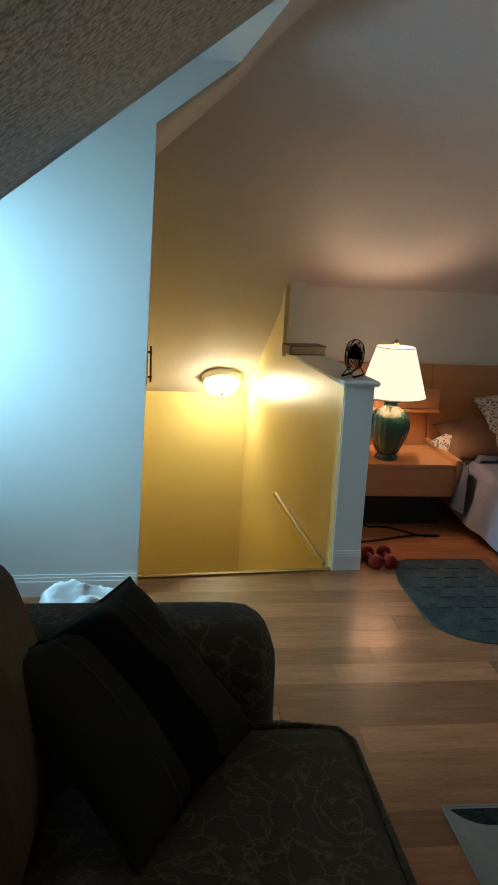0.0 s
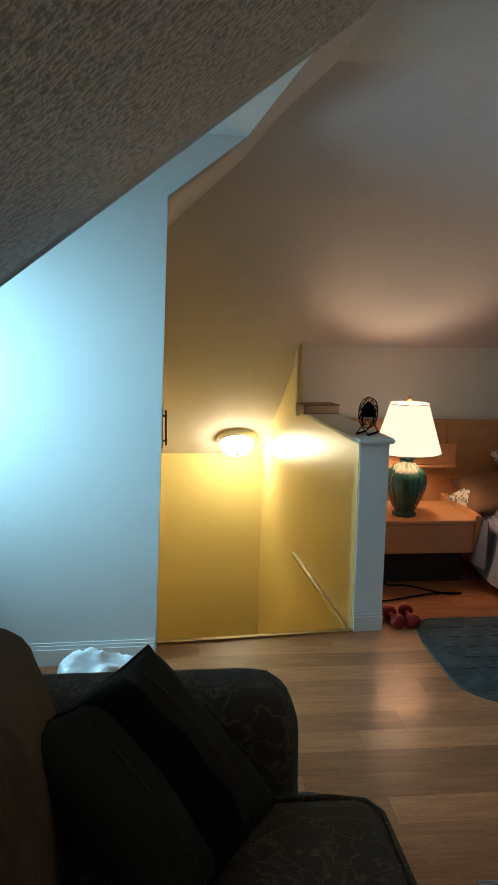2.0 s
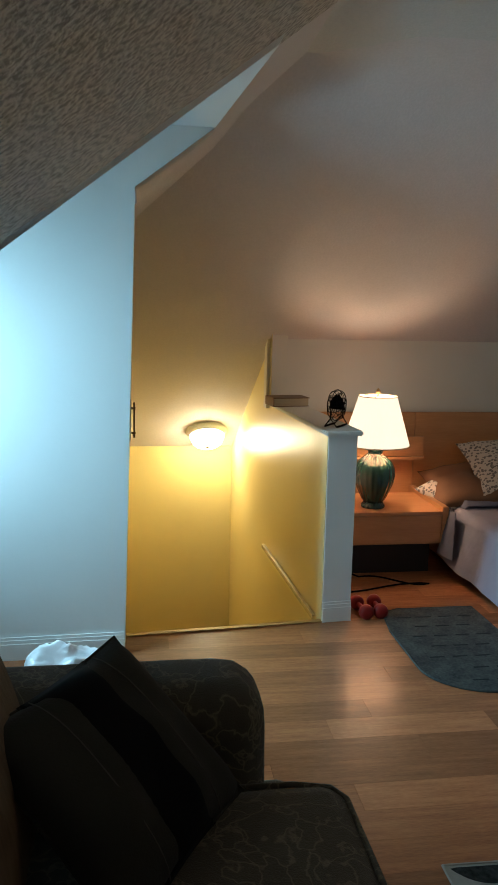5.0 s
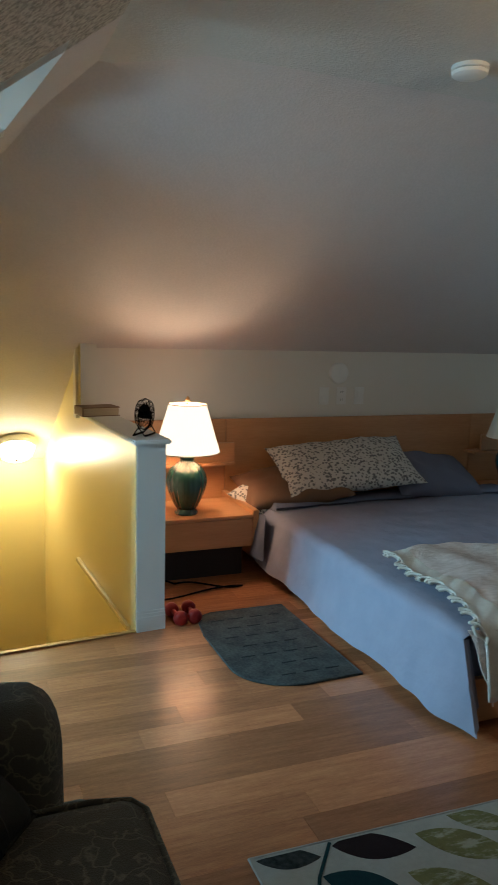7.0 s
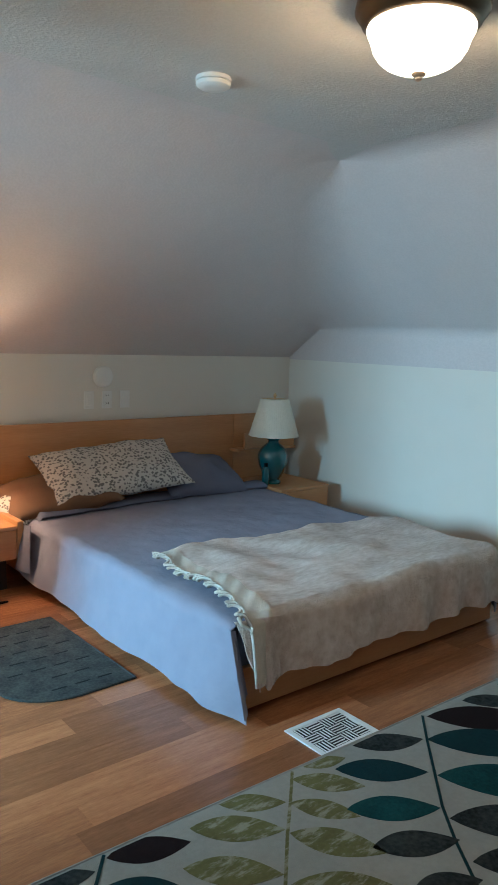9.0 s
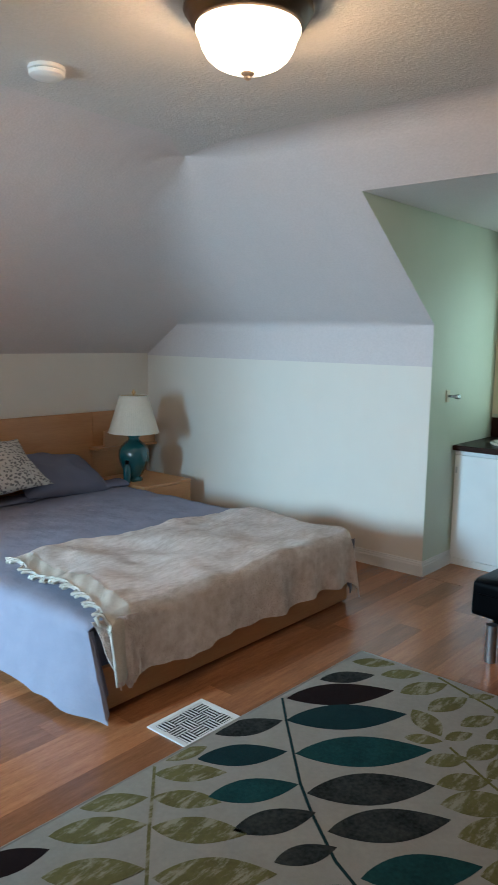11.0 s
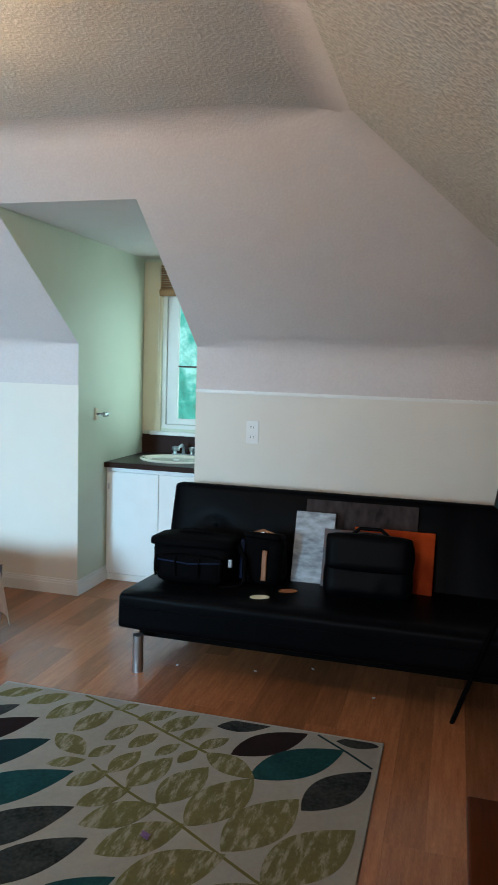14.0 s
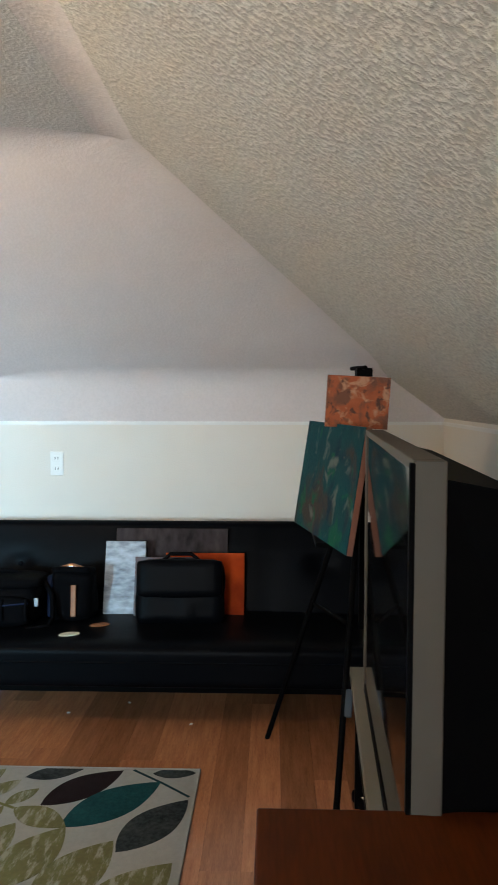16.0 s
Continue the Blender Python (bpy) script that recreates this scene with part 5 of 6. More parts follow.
SILVER = material("silver_foil_print", (0.48, 0.55, 0.63), 0.45, second=(0.045, 0.055, 0.07), scale=15, mix=1.0, stretch=(1, 1, 2.5))
DKART = material("dark_abstract_paint", (0.018, 0.013, 0.014), 0.8, spec=0.06, second=(0.075, 0.06, 0.06), scale=14, mix=1.0, stretch=(1, 2, 1))
ORART = material("orange_abstract_paint", (0.55, 0.085, 0.015), 0.8, spec=0.06, second=(0.28, 0.035, 0.01), scale=12, mix=1.0)
BLUEART = material("blue_black_paint", (0.02, 0.075, 0.11), 0.5, second=(0.14, 0.035, 0.015), scale=13, mix=1.0)
TAN = material("tan_leather", (0.30, 0.12, 0.045), 0.5, scale=20)
TAGCARD = material("cream_tag", (0.62, 0.56, 0.42), 0.7, scale=20)


def canvas(y0, y1, h, xb, zb, mat, label, lean=14):
    ob = thing("canvas_painting", Matrix.Translation((xb, (y0 + y1) / 2, zb)) @ pose(0, 0, 0, 0, lean, 0), label, "painting", "paintings on the futon")
    w = y1 - y0
    part("canvas", box(0, 0.018, -w / 2, w / 2, 0, h, 0.002), mat, ob)
    return ob


canvas(-0.11, 0.47, 0.42, 3.875, 0.372, DKART, "dark abstract painting leaning on the futon back", 15)
canvas(-0.20, 0.20, 0.31, 3.805, 0.372, ORART, "orange abstract painting leaning behind a bag", 16)
canvas(0.30, 0.505, 0.37, 3.79, 0.372, SILVER, "silver grey abstract painting leaning on the futon", 16)
canvas(0.06, 0.345, 0.30, 3.75, 0.372, BLUEART, "dark blue abstract painting behind a bag", 16)


def soft_bag(name, c, size, puff, mat, label, cat, rot=0.0, lean=0.0, seed=0):
    ob = thing(name, Matrix.Translation(c) @ pose(0, 0, 0, 0, lean, rot), label, cat)
    bm = soft_box(size[0], size[1], size[2], min(size) * 0.32, puff=puff, cut=14)
    for v in bm.verts:
        v.co += v.co.normalized() * 0.012 * noise.noise(v.co * 14 + Vector((seed, 0, 0)))
        v.co.z += size[2] / 2
    part("body", bm, mat, ob, smooth=70)
    return ob


b1 = soft_bag("camera_bag", (3.68, 0.975, 0.372), (0.24, 0.42, 0.225), 0.01, NYLON, "black padded nylon camera bag on the futon", "bag", 4, 0, 1)
part("flap", shift(soft_box(0.25, 0.43, 0.05, 0.022, puff=0.015), pose(-0.005, 0, 0.205, 0, 4, 0)), NYLON, b1, smooth=70)
part("front_pocket", shift(soft_box(0.06, 0.34, 0.13, 0.028, puff=0.01), pose(-0.125, 0.0, 0.085)), NYLON, b1, smooth=70)
BLUEPIPE = material("blue_piping", (0.010, 0.018, 0.050), 0.6, spec=0.1)
part("piping", tube([(-0.152, -0.17, 0.13), (-0.160, 0, 0.118), (-0.152, 0.17, 0.13)], 0.004, 6), BLUEPIPE, b1, "dark blue piping")
part("carry_handle", tube([(0.0, -0.12, 0.22), (-0.02, -0.06, 0.255), (-0.02, 0.06, 0.255), (0.0, 0.12, 0.22)], 0.012, 8), NYLON, b1, smooth=60)
part("buckle", box(-0.14, -0.125, -0.215, -0.195, 0.11, 0.15, 0.003), METAL, b1, "small metal buckle")
b2 = soft_bag("shoulder_bag", (3.72, 0.63, 0.372), (0.14, 0.21, 0.25), 0.008, NYLON, "upright black bag with tan leather straps", "bag", -3, 6, 5)
part("strap", box(-0.088, -0.078, -0.035, -0.010, 0.03, 0.18, 0.003), TAN, b2, "tan leather strap")
part("strap", tube([(-0.03, -0.08, 0.245), (-0.05, 0.0, 0.272), (-0.03, 0.08, 0.245)], 0.011, 8), TAN, b2, "tan leather strap", 60)
b3 = soft_bag("laptop_bag", (3.66, 0.10, 0.372), (0.13, 0.42, 0.30), 0.012, LEATHER, "black leather laptop bag leaning on the paintings", "bag", 2, 12, 9)
part("flap", shift(soft_box(0.05, 0.41, 0.17, 0.02, puff=0.006), pose(-0.06, 0, 0.22)), LEATHER, b3, smooth=70)
part("grip", tube([(0.0, -0.09, 0.30), (0.0, -0.05, 0.335), (0.0, 0.05, 0.335), (0.0, 0.09, 0.30)], 0.010, 8), LEATHER, b3, smooth=60)
for c, mat, lab in (((3.44, 0.575, 0.3895), TAGCARD, "small cream tag lying on the futon"), ((3.58, 0.47, 0.3898), TAN, "small tan leather strap end on the futon")):
    ob = thing("leather_tag", Matrix.Translation(c) @ pose(0, 0, 0, 0, 0, 20), lab, "tag")
    part("tag", shift(lathe([(0.030, 0.0), (0.032, 0.003), (0.028, 0.006)], 18), Matrix.Diagonal((0.8, 1.5, 1, 1))), mat, ob)

# worn details of the bags
for y in (-0.16, -0.05, 0.07, 0.17):
    part("strap_loop", tube([(-0.155, y, 0.05), (-0.168, y, 0.085), (-0.150, y, 0.150)], 0.007, 6), NYLON, b1, smooth=60)
part("shoulder_strap", tube([(0.0, -0.21, 0.20), (-0.06, -0.26, 0.14), (-0.09, -0.27, 0.04), (-0.13, -0.25, 0.012), (-0.16, -0.16, 0.010)], 0.013, 8), NYLON, b1, smooth=60)
part("buckle", box(-0.152, -0.138, 0.10, 0.122, 0.095, 0.125, 0.003), STEEL, b1, "small metal buckle")
part("side_panel", shift(soft_box(0.12, 0.03, 0.20, 0.012), pose(0.0, 0.105, 0.12)), BLUEPIPE, b2, "dark blue side panel", 70)
part("collar", shift(soft_box(0.13, 0.19, 0.035, 0.014), pose(-0.01, 0, 0.243, 0, 6, 0)), NYLON, b2, smooth=70)
part("buckle", box(-0.062, -0.050, -0.012, 0.012, 0.252, 0.270, 0.003), STEEL, b2, "small metal buckle")

# small litter
SCRAP = material("purple_paper", (0.16, 0.09, 0.22), 0.8, scale=60)
ob = new("paper_scrap", mesh_of("paper_scrap", cloth(4, 4, lambda u, v: (2.153 + 0.026 * u + 0.006 * v, 0.575 + 0.030 * v, RZ + 0.004 + 0.006 * abs(math.sin(3 * u + 2 * v))), 0.001), SCRAP))
tagged(ob, "small crumpled purple paper scrap on the rug", "paper scrap")
LINT = material("pale_lint", (0.6, 0.58, 0.55), 0.9)
for n, (x, y) in enumerate(((3.44, 0.98), (3.62, 0.34), (3.50, 0.60), (2.62, -0.42), (3.40, 0.02))):
    ob = new("lint", mesh_of("lint", shift(soft_box(0.016, 0.010, 0.005, 0.002, cut=2), pose(x, y, 0.0028, 0, 0, 37 * n)), LINT))
    tagged(ob, "tiny pale crumb of lint on the floor", "lint", "litter on the floor")

# ---- television corner ----
TA = math.degrees(math.atan2(-0.063, 1.10))


def tv_set():
    m = Matrix.Translation((1.437, -0.573, 0.50)) @ pose(0, 0, 0, 0, 0, TA)
    ob = thing("television", m, "large rear-projection television with warm grey bezel", "television")
    W, Hh = 1.16, 0.856
    part("screen", box(0.03, W - 0.03, -0.028, -0.006, 0.03, Hh - 0.02, 0.002), SCREEN, ob, "glossy black screen")
    for x0, x1, z0, z1 in ((0, 0.03, 0, Hh), (W - 0.03, W, 0, Hh), (0.03, W - 0.03, 0, 0.03), (0.03, W - 0.03, Hh - 0.02, Hh)):
        part("bezel", box(x0, x1, -0.058, -0.003 if x1 - x0 > 0.1 else -0.002, z0, z1, 0.003), BEZEL if z1 - z0 > 0.1 or z0 > 0.1 else BLACKPL, ob)
    part("front_lip", box(-0.001, 0.014, -0.006, 0.004, 0.0, Hh - 0.004, 0.002), BLACKPL, ob)
    bm = bmesh.new()
    prism([(0.005, -0.05, 0.0), (0.005, -0.05, Hh - 0.03), (0.03, -0.20, Hh - 0.06), (0.12, -0.44, Hh - 0.24), (0.12, -0.46, 0.0)], (W - 0.01, 0, 0), bm)
    for v in bm.verts:
        k = min(1.0, max(0.0, (-v.co.y - 0.05) / 0.4))
        if v.co.x > W / 2:
            v.co.x -= 0.25 * k
    part("housing", bm, BLACKPL, ob, "black rear housing")
    return ob


tv_set()


def tv_stand():
    m = Matrix.Translation((1.44, -0.54, 0)) @ pose(0, 0, 0, 0, 0, TA)
    ob = thing("tv_stand", m, "pale grey laminate television stand", "tv stand")
    part("top", box(0.0, 1.36, -0.56, 0.0, 0.472, 0.499, 0.003), PALE, ob)
    part("shelf", box(0.03, 1.33, -0.54, -0.03, 0.20, 0.22, 0.002), BLACKPL, ob)
    for x in (0.02, 1.31):
        part("side", box(x, x + 0.03, -0.55, -0.02, 0.0, 0.471, 0.002), BLACKPL, ob)
    part("back", box(0.05, 1.31, -0.55, -0.535, 0.03, 0.47), BLACKPL, ob)


tv_stand()


ob = thing("power_adapter", pose(2.76, -0.672, 0, 0, 0, 20), "small black power adapter with a silver strip on the floor", "adapter")
part("case", shift(soft_box(0.11, 0.06, 0.045, 0.012), pose(0, 0, 0.0225)), BLACKPL, ob, smooth=60)
part("strip", box(-0.046, 0.030, 0.012, 0.018, 0.045, 0.0465), TRIM, ob, "silver strip")


def art(name, base, cols, scale):
    """Loose strokes in a few colours."""
    m = material(name, base, 0.75, second=cols[0], scale=scale, mix=1.0, bump=0.4, bump_scale=90, spec=0.1)
    nt = m.node_tree
    cm = [x for x in nt.nodes if x.bl_idname == "ShaderNodeMix"][0]
    last = cm.outputs["Result"]
    for k, c in enumerate(cols[1:]):
        n = nt.nodes.new("ShaderNodeTexNoise")
        n.inputs["Scale"].default_value, n.inputs["Detail"].default_value, n.inputs["Distortion"].default_value = scale * (0.5 + 0.3 * k), 4, 0.5
        mp = nt.nodes.new("ShaderNodeMapping")
        mp.inputs["Location"].default_value = (3.1 * k, 1.7 * k, 5.3 * k)
        co = nt.nodes.new("ShaderNodeTexCoord")
        r = nt.nodes.new("ShaderNodeMapRange")
        r.inputs["From Min"].default_value, r.inputs["From Max"].default_value = 0.50 + 0.03 * k, 0.60 + 0.03 * k
        m2 = nt.nodes.new("ShaderNodeMix")
        m2.data_type = "RGBA"
        m2.inputs["B"].default_value = (*c, 1)
        for p, q in ((co.outputs["Object"], mp.inputs["Vector"]), (mp.outputs[0], n.inputs["Vector"]), (n.outputs["Fac"], r.inputs["Value"]), (r.outputs[0], m2.inputs["Factor"]), (last, m2.inputs["A"])):
            nt.links.new(p, q)
        last = m2.outputs["Result"]
    nt.links.new(last, nt.nodes["Principled BSDF"].inputs["Base Color"])
    return m


ART1 = art("teal_painting", (0.005, 0.055, 0.060), [(0.004, 0.030, 0.045), (0.050, 0.034, 0.028), (0.003, 0.022, 0.042), (0.008, 0.085, 0.044), (0.13, 0.13, 0.11)], 8)
ART2 = art("orange_painting", (0.40, 0.12, 0.050), [(0.27, 0.075, 0.035), (0.17, 0.075, 0.05), (0.44, 0.24, 0.15), (0.10, 0.05, 0.04)], 27)
REDWOOD = material("canvas_edge", (0.22, 0.085, 0.05), 0.7, scale=20)


CLIP = material("blue_grey_plastic", (0.035, 0.055, 0.08), 0.4, second=(0.015, 0.022, 0.032), scale=30)


def easel():
    ob = thing("easel", pose(0, 0, 0), "black folding tripod easel", "easel")
    part("mast", box(3.055, 3.085, -0.70, -0.68, 0.55, 1.57, 0.003), BLACKPL, ob)
    top = (3.07, -0.69, 1.25)
    for foot in ((3.28, -0.32, 0.0), (2.43, -0.53, 0.0), (3.25, -1.05, 0.0)):
        part("leg", tube([top, foot], 0.011, 8), BLACKPL, ob, smooth=50)
    k = 0.34
    c = Vector((2.43, -0.53, 0.0)).lerp(Vector(top), k)
    part("clip", shift(box(-0.014, 0.014, -0.014, 0.014, -0.045, 0.045, 0.004), Matrix.Translation(c + Vector((0.004, -0.014, 0))) @ pose(0, 0, 0, 7, 27, 0)), CLIP, ob, "blue-grey plastic leg clip")
    part("brace", tube([(2.80, -0.60, 0.66), (3.17, -0.51, 0.62)], 0.007, 8), BLACKPL, ob)
    part("tray", box(2.90, 3.20, -0.62, -0.50, 0.905, 0.922, 0.003), BLACKPL, ob)
    part("head_clamp", box(3.02, 3.10, -0.72, -0.66, 1.536, 1.571, 0.004), BLACKPL, ob)
    part("clamp_screw", tube([(3.0, -0.69, 1.571), (3.12, -0.65, 1.571)], 0.008, 8), BLACKPL, ob)
    return ob


easel()
ux = Vector((3.35 - 2.675, -0.432 + 0.588, 0)).normalized()
uz = Vector((-0.012, -0.075, 0.455)).normalized()
uy = uz.cross(ux).normalized()
uz = ux.cross(uy)
mm = Matrix((ux, uy, uz)).transposed().to_4x4()
ob = thing("canvas_painting", Matrix.Translation((2.675, -0.590, 0.925)) @ mm, "dark teal abstract painting on the easel", "painting")
part("canvas", box(0, 0.69, -0.022, -0.002, 0, 0.440, 0.001), REDWOOD, ob)
part("paint_layer", box(0.001, 0.689, -0.002, 0.0015, 0.001, 0.439), ART1, ob, "dark teal and green strokes")
ob = thing("canvas_painting", Matrix.Translation((2.99, -0.655, 1.343)) @ pose(0, 0, 0, 4, 0, -90) @ pose(0, 0, 0, 0, 3, 0), "small orange abstract painting clamped on the easel", "painting")
part("canvas", box(-0.118, 0.118, 0.004, 0.020, 0.0, 0.195, 0.001), REDWOOD, ob)
part("paint_layer", box(-0.117, 0.117, 0.0, 0.004, 0.001, 0.194), ART2, ob, "orange and brown strokes")

def table():
    ob = thing("side_table", pose(0, 0, 0), "red-brown wooden table with a plain top", "table")
    x0, x1, y0, y1 = 0.72, 1.452, -1.06, -0.315
    part("tabletop", box(x0, x1, y0, y1, 0.722, 0.75, 0.005, 3), MAHOG, ob)
    for a, b, c, d in ((x0 + 0.04, x1 - 0.04, y0 + 0.04, y0 + 0.06), (x0 + 0.04, x1 - 0.04, y1 - 0.06, y1 - 0.04)):
        part("apron", box(a, b, c, d, 0.64, 0.721), MAHOG, ob)
    for x in (x0 + 0.03, x1 - 0.08):
        for y in (y0 + 0.03, y1 - 0.08):
            part("leg", box(x, x + 0.05, y, y + 0.05, 0.0, 0.721, 0.004), MAHOG, ob)


table()

# ---- sofa in the west bay ----
SOFA = material("green_grey_brocade", (0.058, 0.052, 0.040), 0.9, spec=0.12, second=(0.037, 0.034, 0.027), scale=30, bump=0.4, bump_scale=300)
nt = SOFA.node_tree
cm = [x for x in nt.nodes if x.bl_idname == "ShaderNodeMix"][0]
vo = nt.nodes.new("ShaderNodeTexVoronoi")
vo.feature = "DISTANCE_TO_EDGE"
vo.inputs["Scale"].default_value = 11
nz = nt.nodes.new("ShaderNodeTexNoise")
nz.inputs["Scale"].default_value, nz.inputs["Detail"].default_value = 6, 4
co = nt.nodes.new("ShaderNodeTexCoord")
vm = nt.nodes.new("ShaderNodeVectorMath")
vm.operation = "MULTIPLY_ADD"
vm.inputs[1].default_value = (0.42, 0.42, 0.42)
rg = nt.nodes.new("ShaderNodeMapRange")
rg.inputs["From Min"].default_value, rg.inputs["From Max"].default_value, rg.inputs["To Min"].default_value, rg.inputs["To Max"].default_value = 0.0, 0.055, 0.55, 0.0
m2 = nt.nodes.new("ShaderNodeMix")
m2.data_type = "RGBA"
m2.inputs["B"].default_value = (0.17, 0.15, 0.10, 1)
for p, q in ((co.outputs["Object"], nz.inputs["Vector"]), (nz.outputs["Color"], vm.inputs[0]), (co.outputs["Object"], vm.inputs[2]), (vm.outputs[0], vo.inputs["Vector"]),
             (vo.outputs["Distance"], rg.inputs["Value"]), (rg.outputs[0], m2.inputs["Factor"]), (cm.outputs["Result"], m2.inputs["A"]), (m2.outputs["Result"], nt.nodes["Principled BSDF"].inputs["Base Color"])):
    nt.links.new(p, q)
SOFA.node_tree.nodes["Principled BSDF"].inputs["Sheen Weight"].default_value = 0.10
DENIM = material("dark_olive_canvas", (0.022, 0.021, 0.017), 0.85, spec=0.1, second=(0.022, 0.021, 0.018), scale=14, bump=0.3, bump_scale=260)
VELVET = material("black_velvet", (0.003, 0.003, 0.0035), 0.9, spec=0.1)
STITCH = material("pale_stitching", (0.035, 0.03, 0.024), 0.8)


# same brocade on the sofa's back, brightened in colour for light falling there
BACKCLOTH_LIT = material("lit_brown_brocade", (0.14, 0.097, 0.064), 0.9, spec=0.1, second=(0.08, 0.055, 0.036), scale=16, mix=0.9, stretch=(1, 5, 1), bump=0.4, bump_scale=260)


def sofa():
    ob = thing("sofa", pose(0, 0, 0), "dark green-grey brocade sofa with rolled arms", "sofa")
    y0, y1 = 0.36, 1.46
    part("base", box(-0.70, 0.30, y0 - 0.2, y1 + 0.24, 0.05, 0.30, 0.03), SOFA, ob, smooth=50)
    s = soft_box(0.88, y1 - y0, 0.18, 0.055, puff=0.012, cut=16)
    seat = part("seat_cushion", shift(s, pose(-0.06, (y0 + y1) / 2, 0.365)), SOFA, ob, smooth=60)
    part("piping", tube([(0.372, y0 + 0.05, 0.435), (0.376, (y0 + y1) / 2, 0.44), (0.372, y1 - 0.06, 0.435), (0.345, y1 - 0.02, 0.437), (0.26, y1 - 0.004, 0.44), (-0.2, y1 - 0.002, 0.44)], 0.007, 8), SOFA, seat, smooth=60)
    for sgn, yc in ((1, y1 + 0.14), (-1, y0 - 0.10)):
        bm = soft_box(0.88, 0.27, 0.57, 0.10, puff=0.0, cut=14)
        for v in bm.verts:
            k = max(0.0, v.co.z / 0.285)
            v.co.y += sgn * 0.03 * k
            v.co.x -= 0.035 * max(0.0, -v.co.z / 0.285 - 0.2) * (1 if v.co.x > 0.3 else 0)
        part("arm", shift(bm, pose(-0.225, yc, 0.352)), SOFA, ob, smooth=60)
    bm = soft_box(0.24, y1 - y0 + 0.3, 0.78, 0.09, cut=12)
    part("back", shift(bm, pose(-0.60, (y0 + y1) / 2, 0.46, 0, -6, 0)), BACKCLOTH_LIT, ob, smooth=60)
    for k in range(2):
        w = (y1 - y0) / 2
        bm = soft_box(0.46, w - 0.01, 0.20, 0.08, puff=0.035, cut=12)
        part("back_cushion", shift(bm, pose(-0.415, y0 + w * (k + 0.5), 0.655, 0, 0, 0) @ pose(0, 0, 0, 0, 76, 0)), BACKCLOTH_LIT, ob, smooth=60)
    for x in (-0.62, 0.22):
        for y in (y0 - 0.1, y1 + 0.14):
            part("foot", box(x - 0.03, x + 0.03, y - 0.03, y + 0.03, 0, 0.052, 0.004), EDGEWOOD, ob)


sofa()
u = (Vector((-0.126, 1.50, 0.785)) - Vector((-0.082, 1.02, 0.50)))
v = (Vector((0.117, 1.35, 0.52)) - Vector((-0.30, 1.20, 0.74)))
n = v.cross(u).normalized()
ax = (v.normalized() + u.normalized()).normalized()
ay = n.cross(ax).normalized()
mm = Matrix((ax, ay, n)).transposed().to_4x4()
ob = thing("throw_pillow", Matrix.Translation(Vector((-0.098, 1.272, 0.643)) - n * 0.03) @ mm, "dark olive throw pillow with a black stripe", "pillow")
S = 0.42
part("cover", pillow(S, S, 0.16, 11, 0.05), DENIM, ob, smooth=80)
bm = pillow(S * 0.46, S * 0.985, 0.163, 11, 0.02)
part("stripe", shift(bm, pose(0, 0, 0.004)), VELVET, ob, "black velvet stripe", 80)
for x in (-S * 0.22, S * 0.22):
    pts = [(x, -S * 0.47 + S * 0.94 * k / 20, 0.004 + 0.081 * (max(0.0, (1 - abs(2 * x / S) ** 2.6) * (1 - abs(1.88 * (k / 20 - 0.5)) ** 2.6))) ** 0.5) for k in range(21)]
    part("stitching", tube(pts, 0.0014, 5), STITCH, ob)
edge = []
for k in range(4):
    a0 = [(-1, -1), (1, -1), (1, 1), (-1, 1)][k]
    a1 = [(1, -1), (1, 1), (-1, 1), (-1, -1)][k]
    for s in range(10):
        x, y = a0[0] + (a1[0] - a0[0]) * s / 10, a0[1] + (a1[1] - a0[1]) * s / 10
        edge.append((x * S / 2 * (1 - 0.05 * (1 - y * y) * abs(x) ** 4), y * S / 2 * (1 - 0.05 * (1 - x * x) * abs(y) ** 4), 0.0))
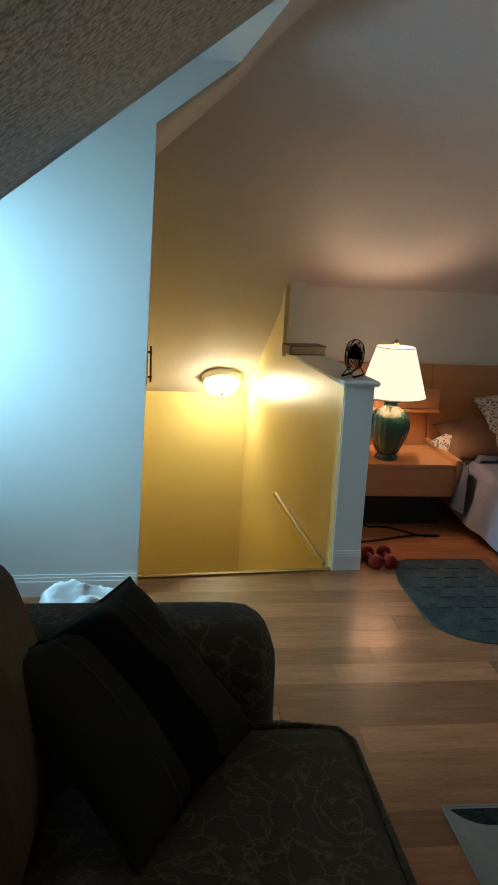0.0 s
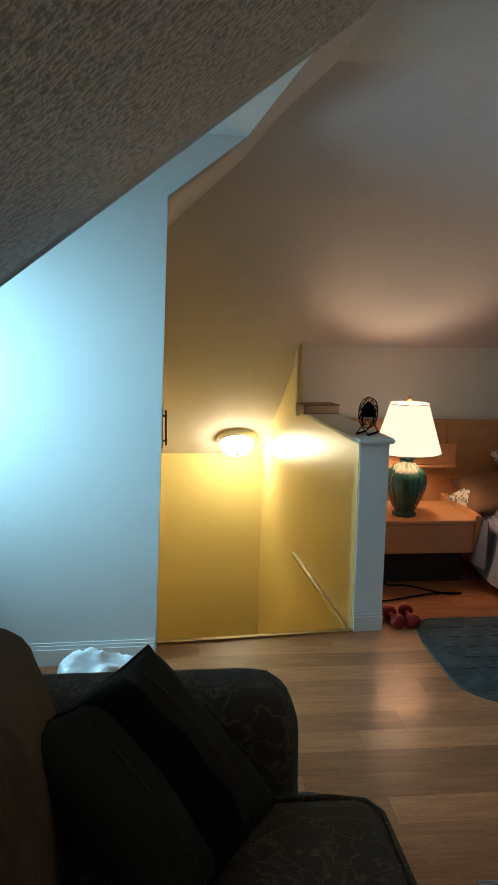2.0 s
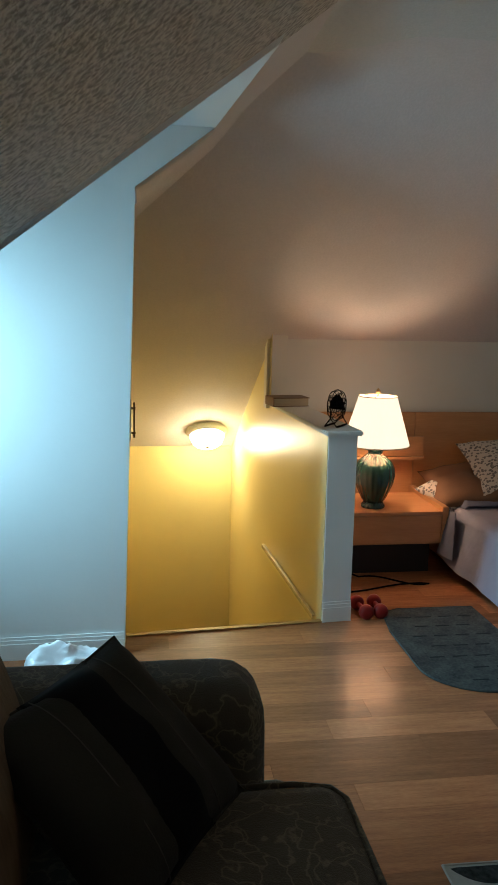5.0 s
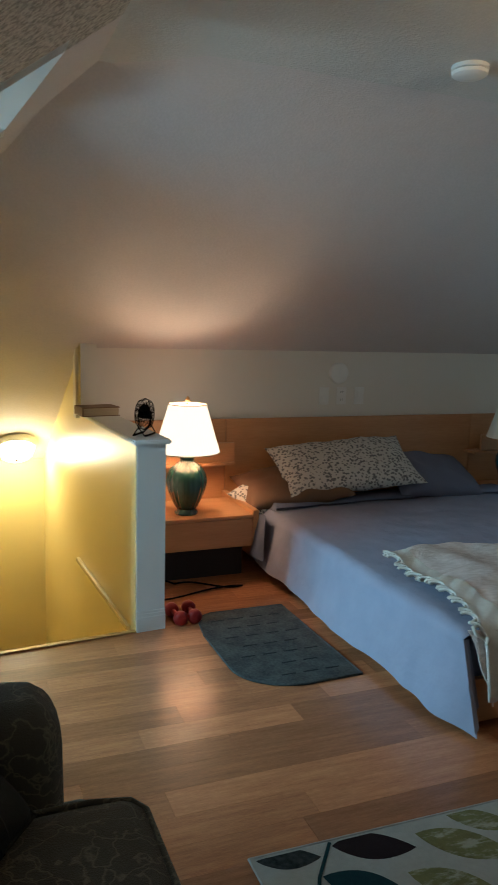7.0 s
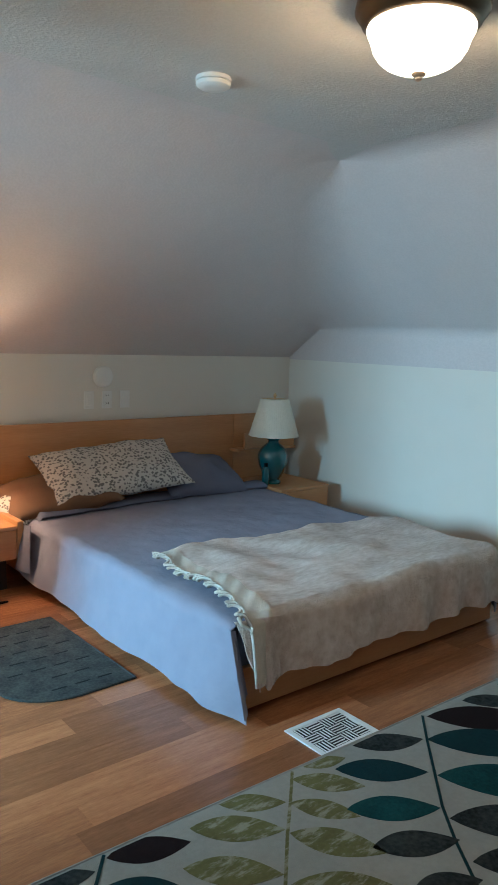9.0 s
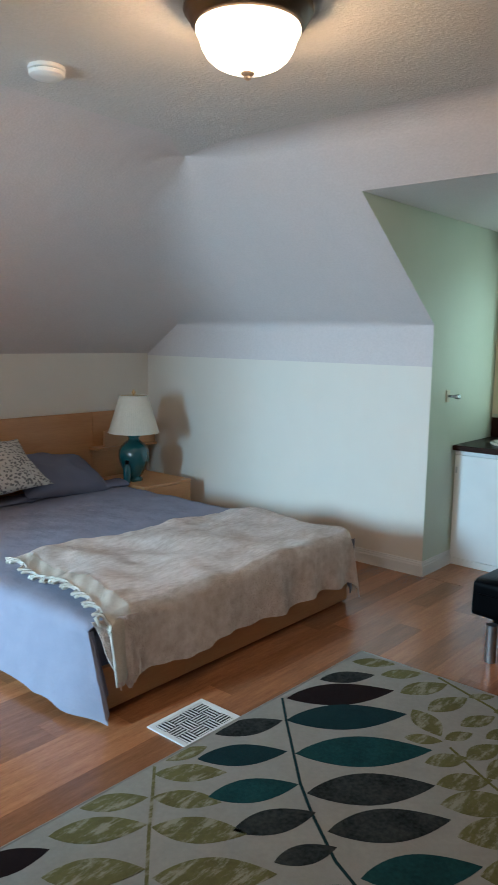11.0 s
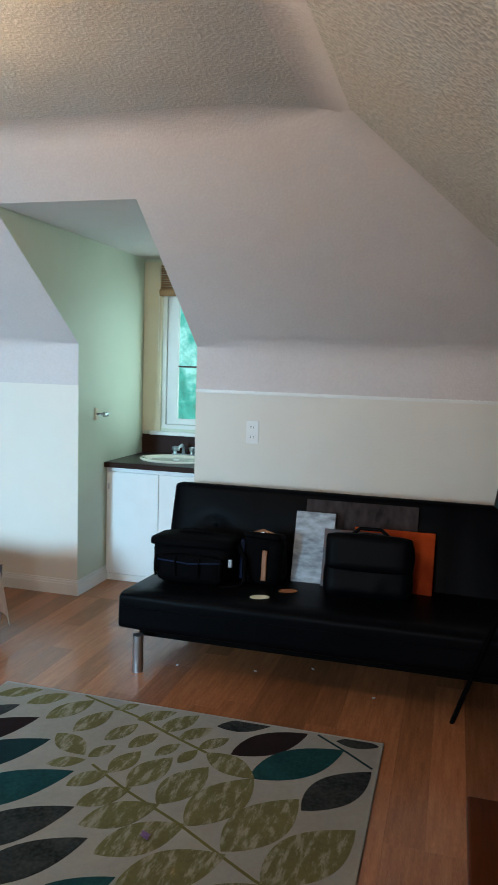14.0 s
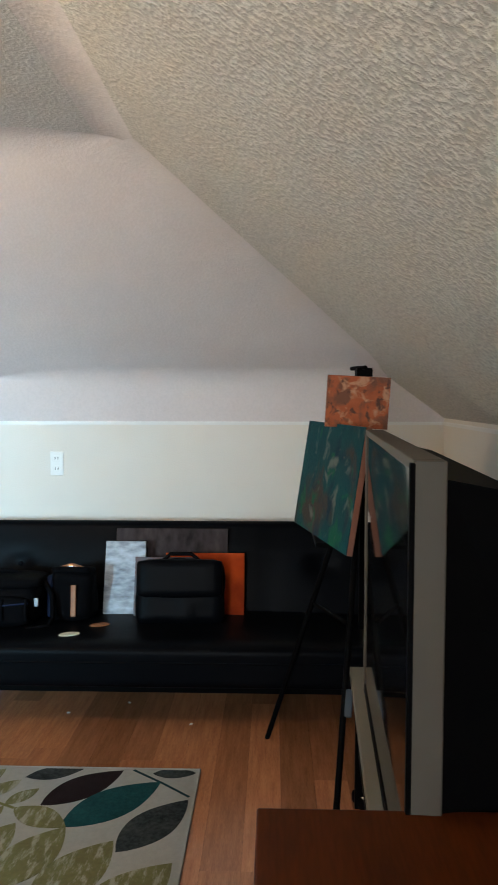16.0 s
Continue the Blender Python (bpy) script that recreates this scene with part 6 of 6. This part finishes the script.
part("piping", tube(edge + edge[:1], 0.004, 6), DENIM, ob, smooth=60)

bm = bmesh.new()
bmesh.ops.create_icosphere(bm, subdivisions=5, radius=1.0)
for q in bm.verts:
    p = q.co.copy()
    k = 1 + 0.22 * noise.noise(p * 1.7 + Vector((2, 0, 0))) + 0.12 * abs(noise.noise(p * 3.5)) + 0.05 * abs(noise.noise(p * 7))
    q.co = Vector((p.x * 0.165 * k, p.y * 0.15 * k, max(-0.19, p.z * 0.19 * k)))
ob = new("plastic_bag", mesh_of("plastic_bag", bm, BAGFILM, 60))
ob.location = (-0.33, 2.33, 0.19)
tagged(ob, "crumpled white plastic bag on the floor", "plastic bag")

# ---- floor planks ----
PW = 0.128
rng = random.Random(7)
plank_meshes = {}


def plank_mesh(length):
    key = round(length, 2)
    if key not in plank_meshes:
        bm = box(0.0003, key - 0.0003, 0.0003, PW - 0.0003, -0.018, 0.0)
        plank_meshes[key] = mesh_of("plank", bm, LAMINATE)
    return plank_meshes[key]


def lay(x0, x1, y0):
    x = x0
    first = True
    while x < x1 - 0.02:
        L = rng.choice((0.62, 0.93, 1.24)) * (rng.choice((0.4, 0.7, 1.0)) if first else 1.0)
        first = False
        if x1 - x - L < 0.25:
            L = x1 - x
        L = min(L, x1 - x)
        ob = new("plank", plank_mesh(round(L, 2)))
        ob.location = (x, y0, 0)
        ob.parent = floor
        x += round(L, 2)


y = YS
while y < YN:
    xe, xw = XE - 0.002, XW + 0.002
    if y + PW > stair(0, 0, 0)[1]:
        xw = 0.80
    elif y + PW > stair(SW, 0, 0)[1] - 0.02:
        xw = XL + 0.004
    elif y > V0 and y + PW < V1:
        xw = XV
    lay(xw, xe, y)
    y += PW
for k in range(6):
    lay(XE + 0.004, 4.62, D0 - 0.002 + k * PW)
structure("floor_strip", prism([(XL + 0.004, V1 - 0.02, -0.001), (0.86, V1 - 0.02, -0.001), (0.86, 3.32, -0.001), stair(0, 0, -0.001), stair(SW, 0, -0.001)], (0, 0, -0.017)), LAMINATE, "laminate strip along the stair edge", "floor")
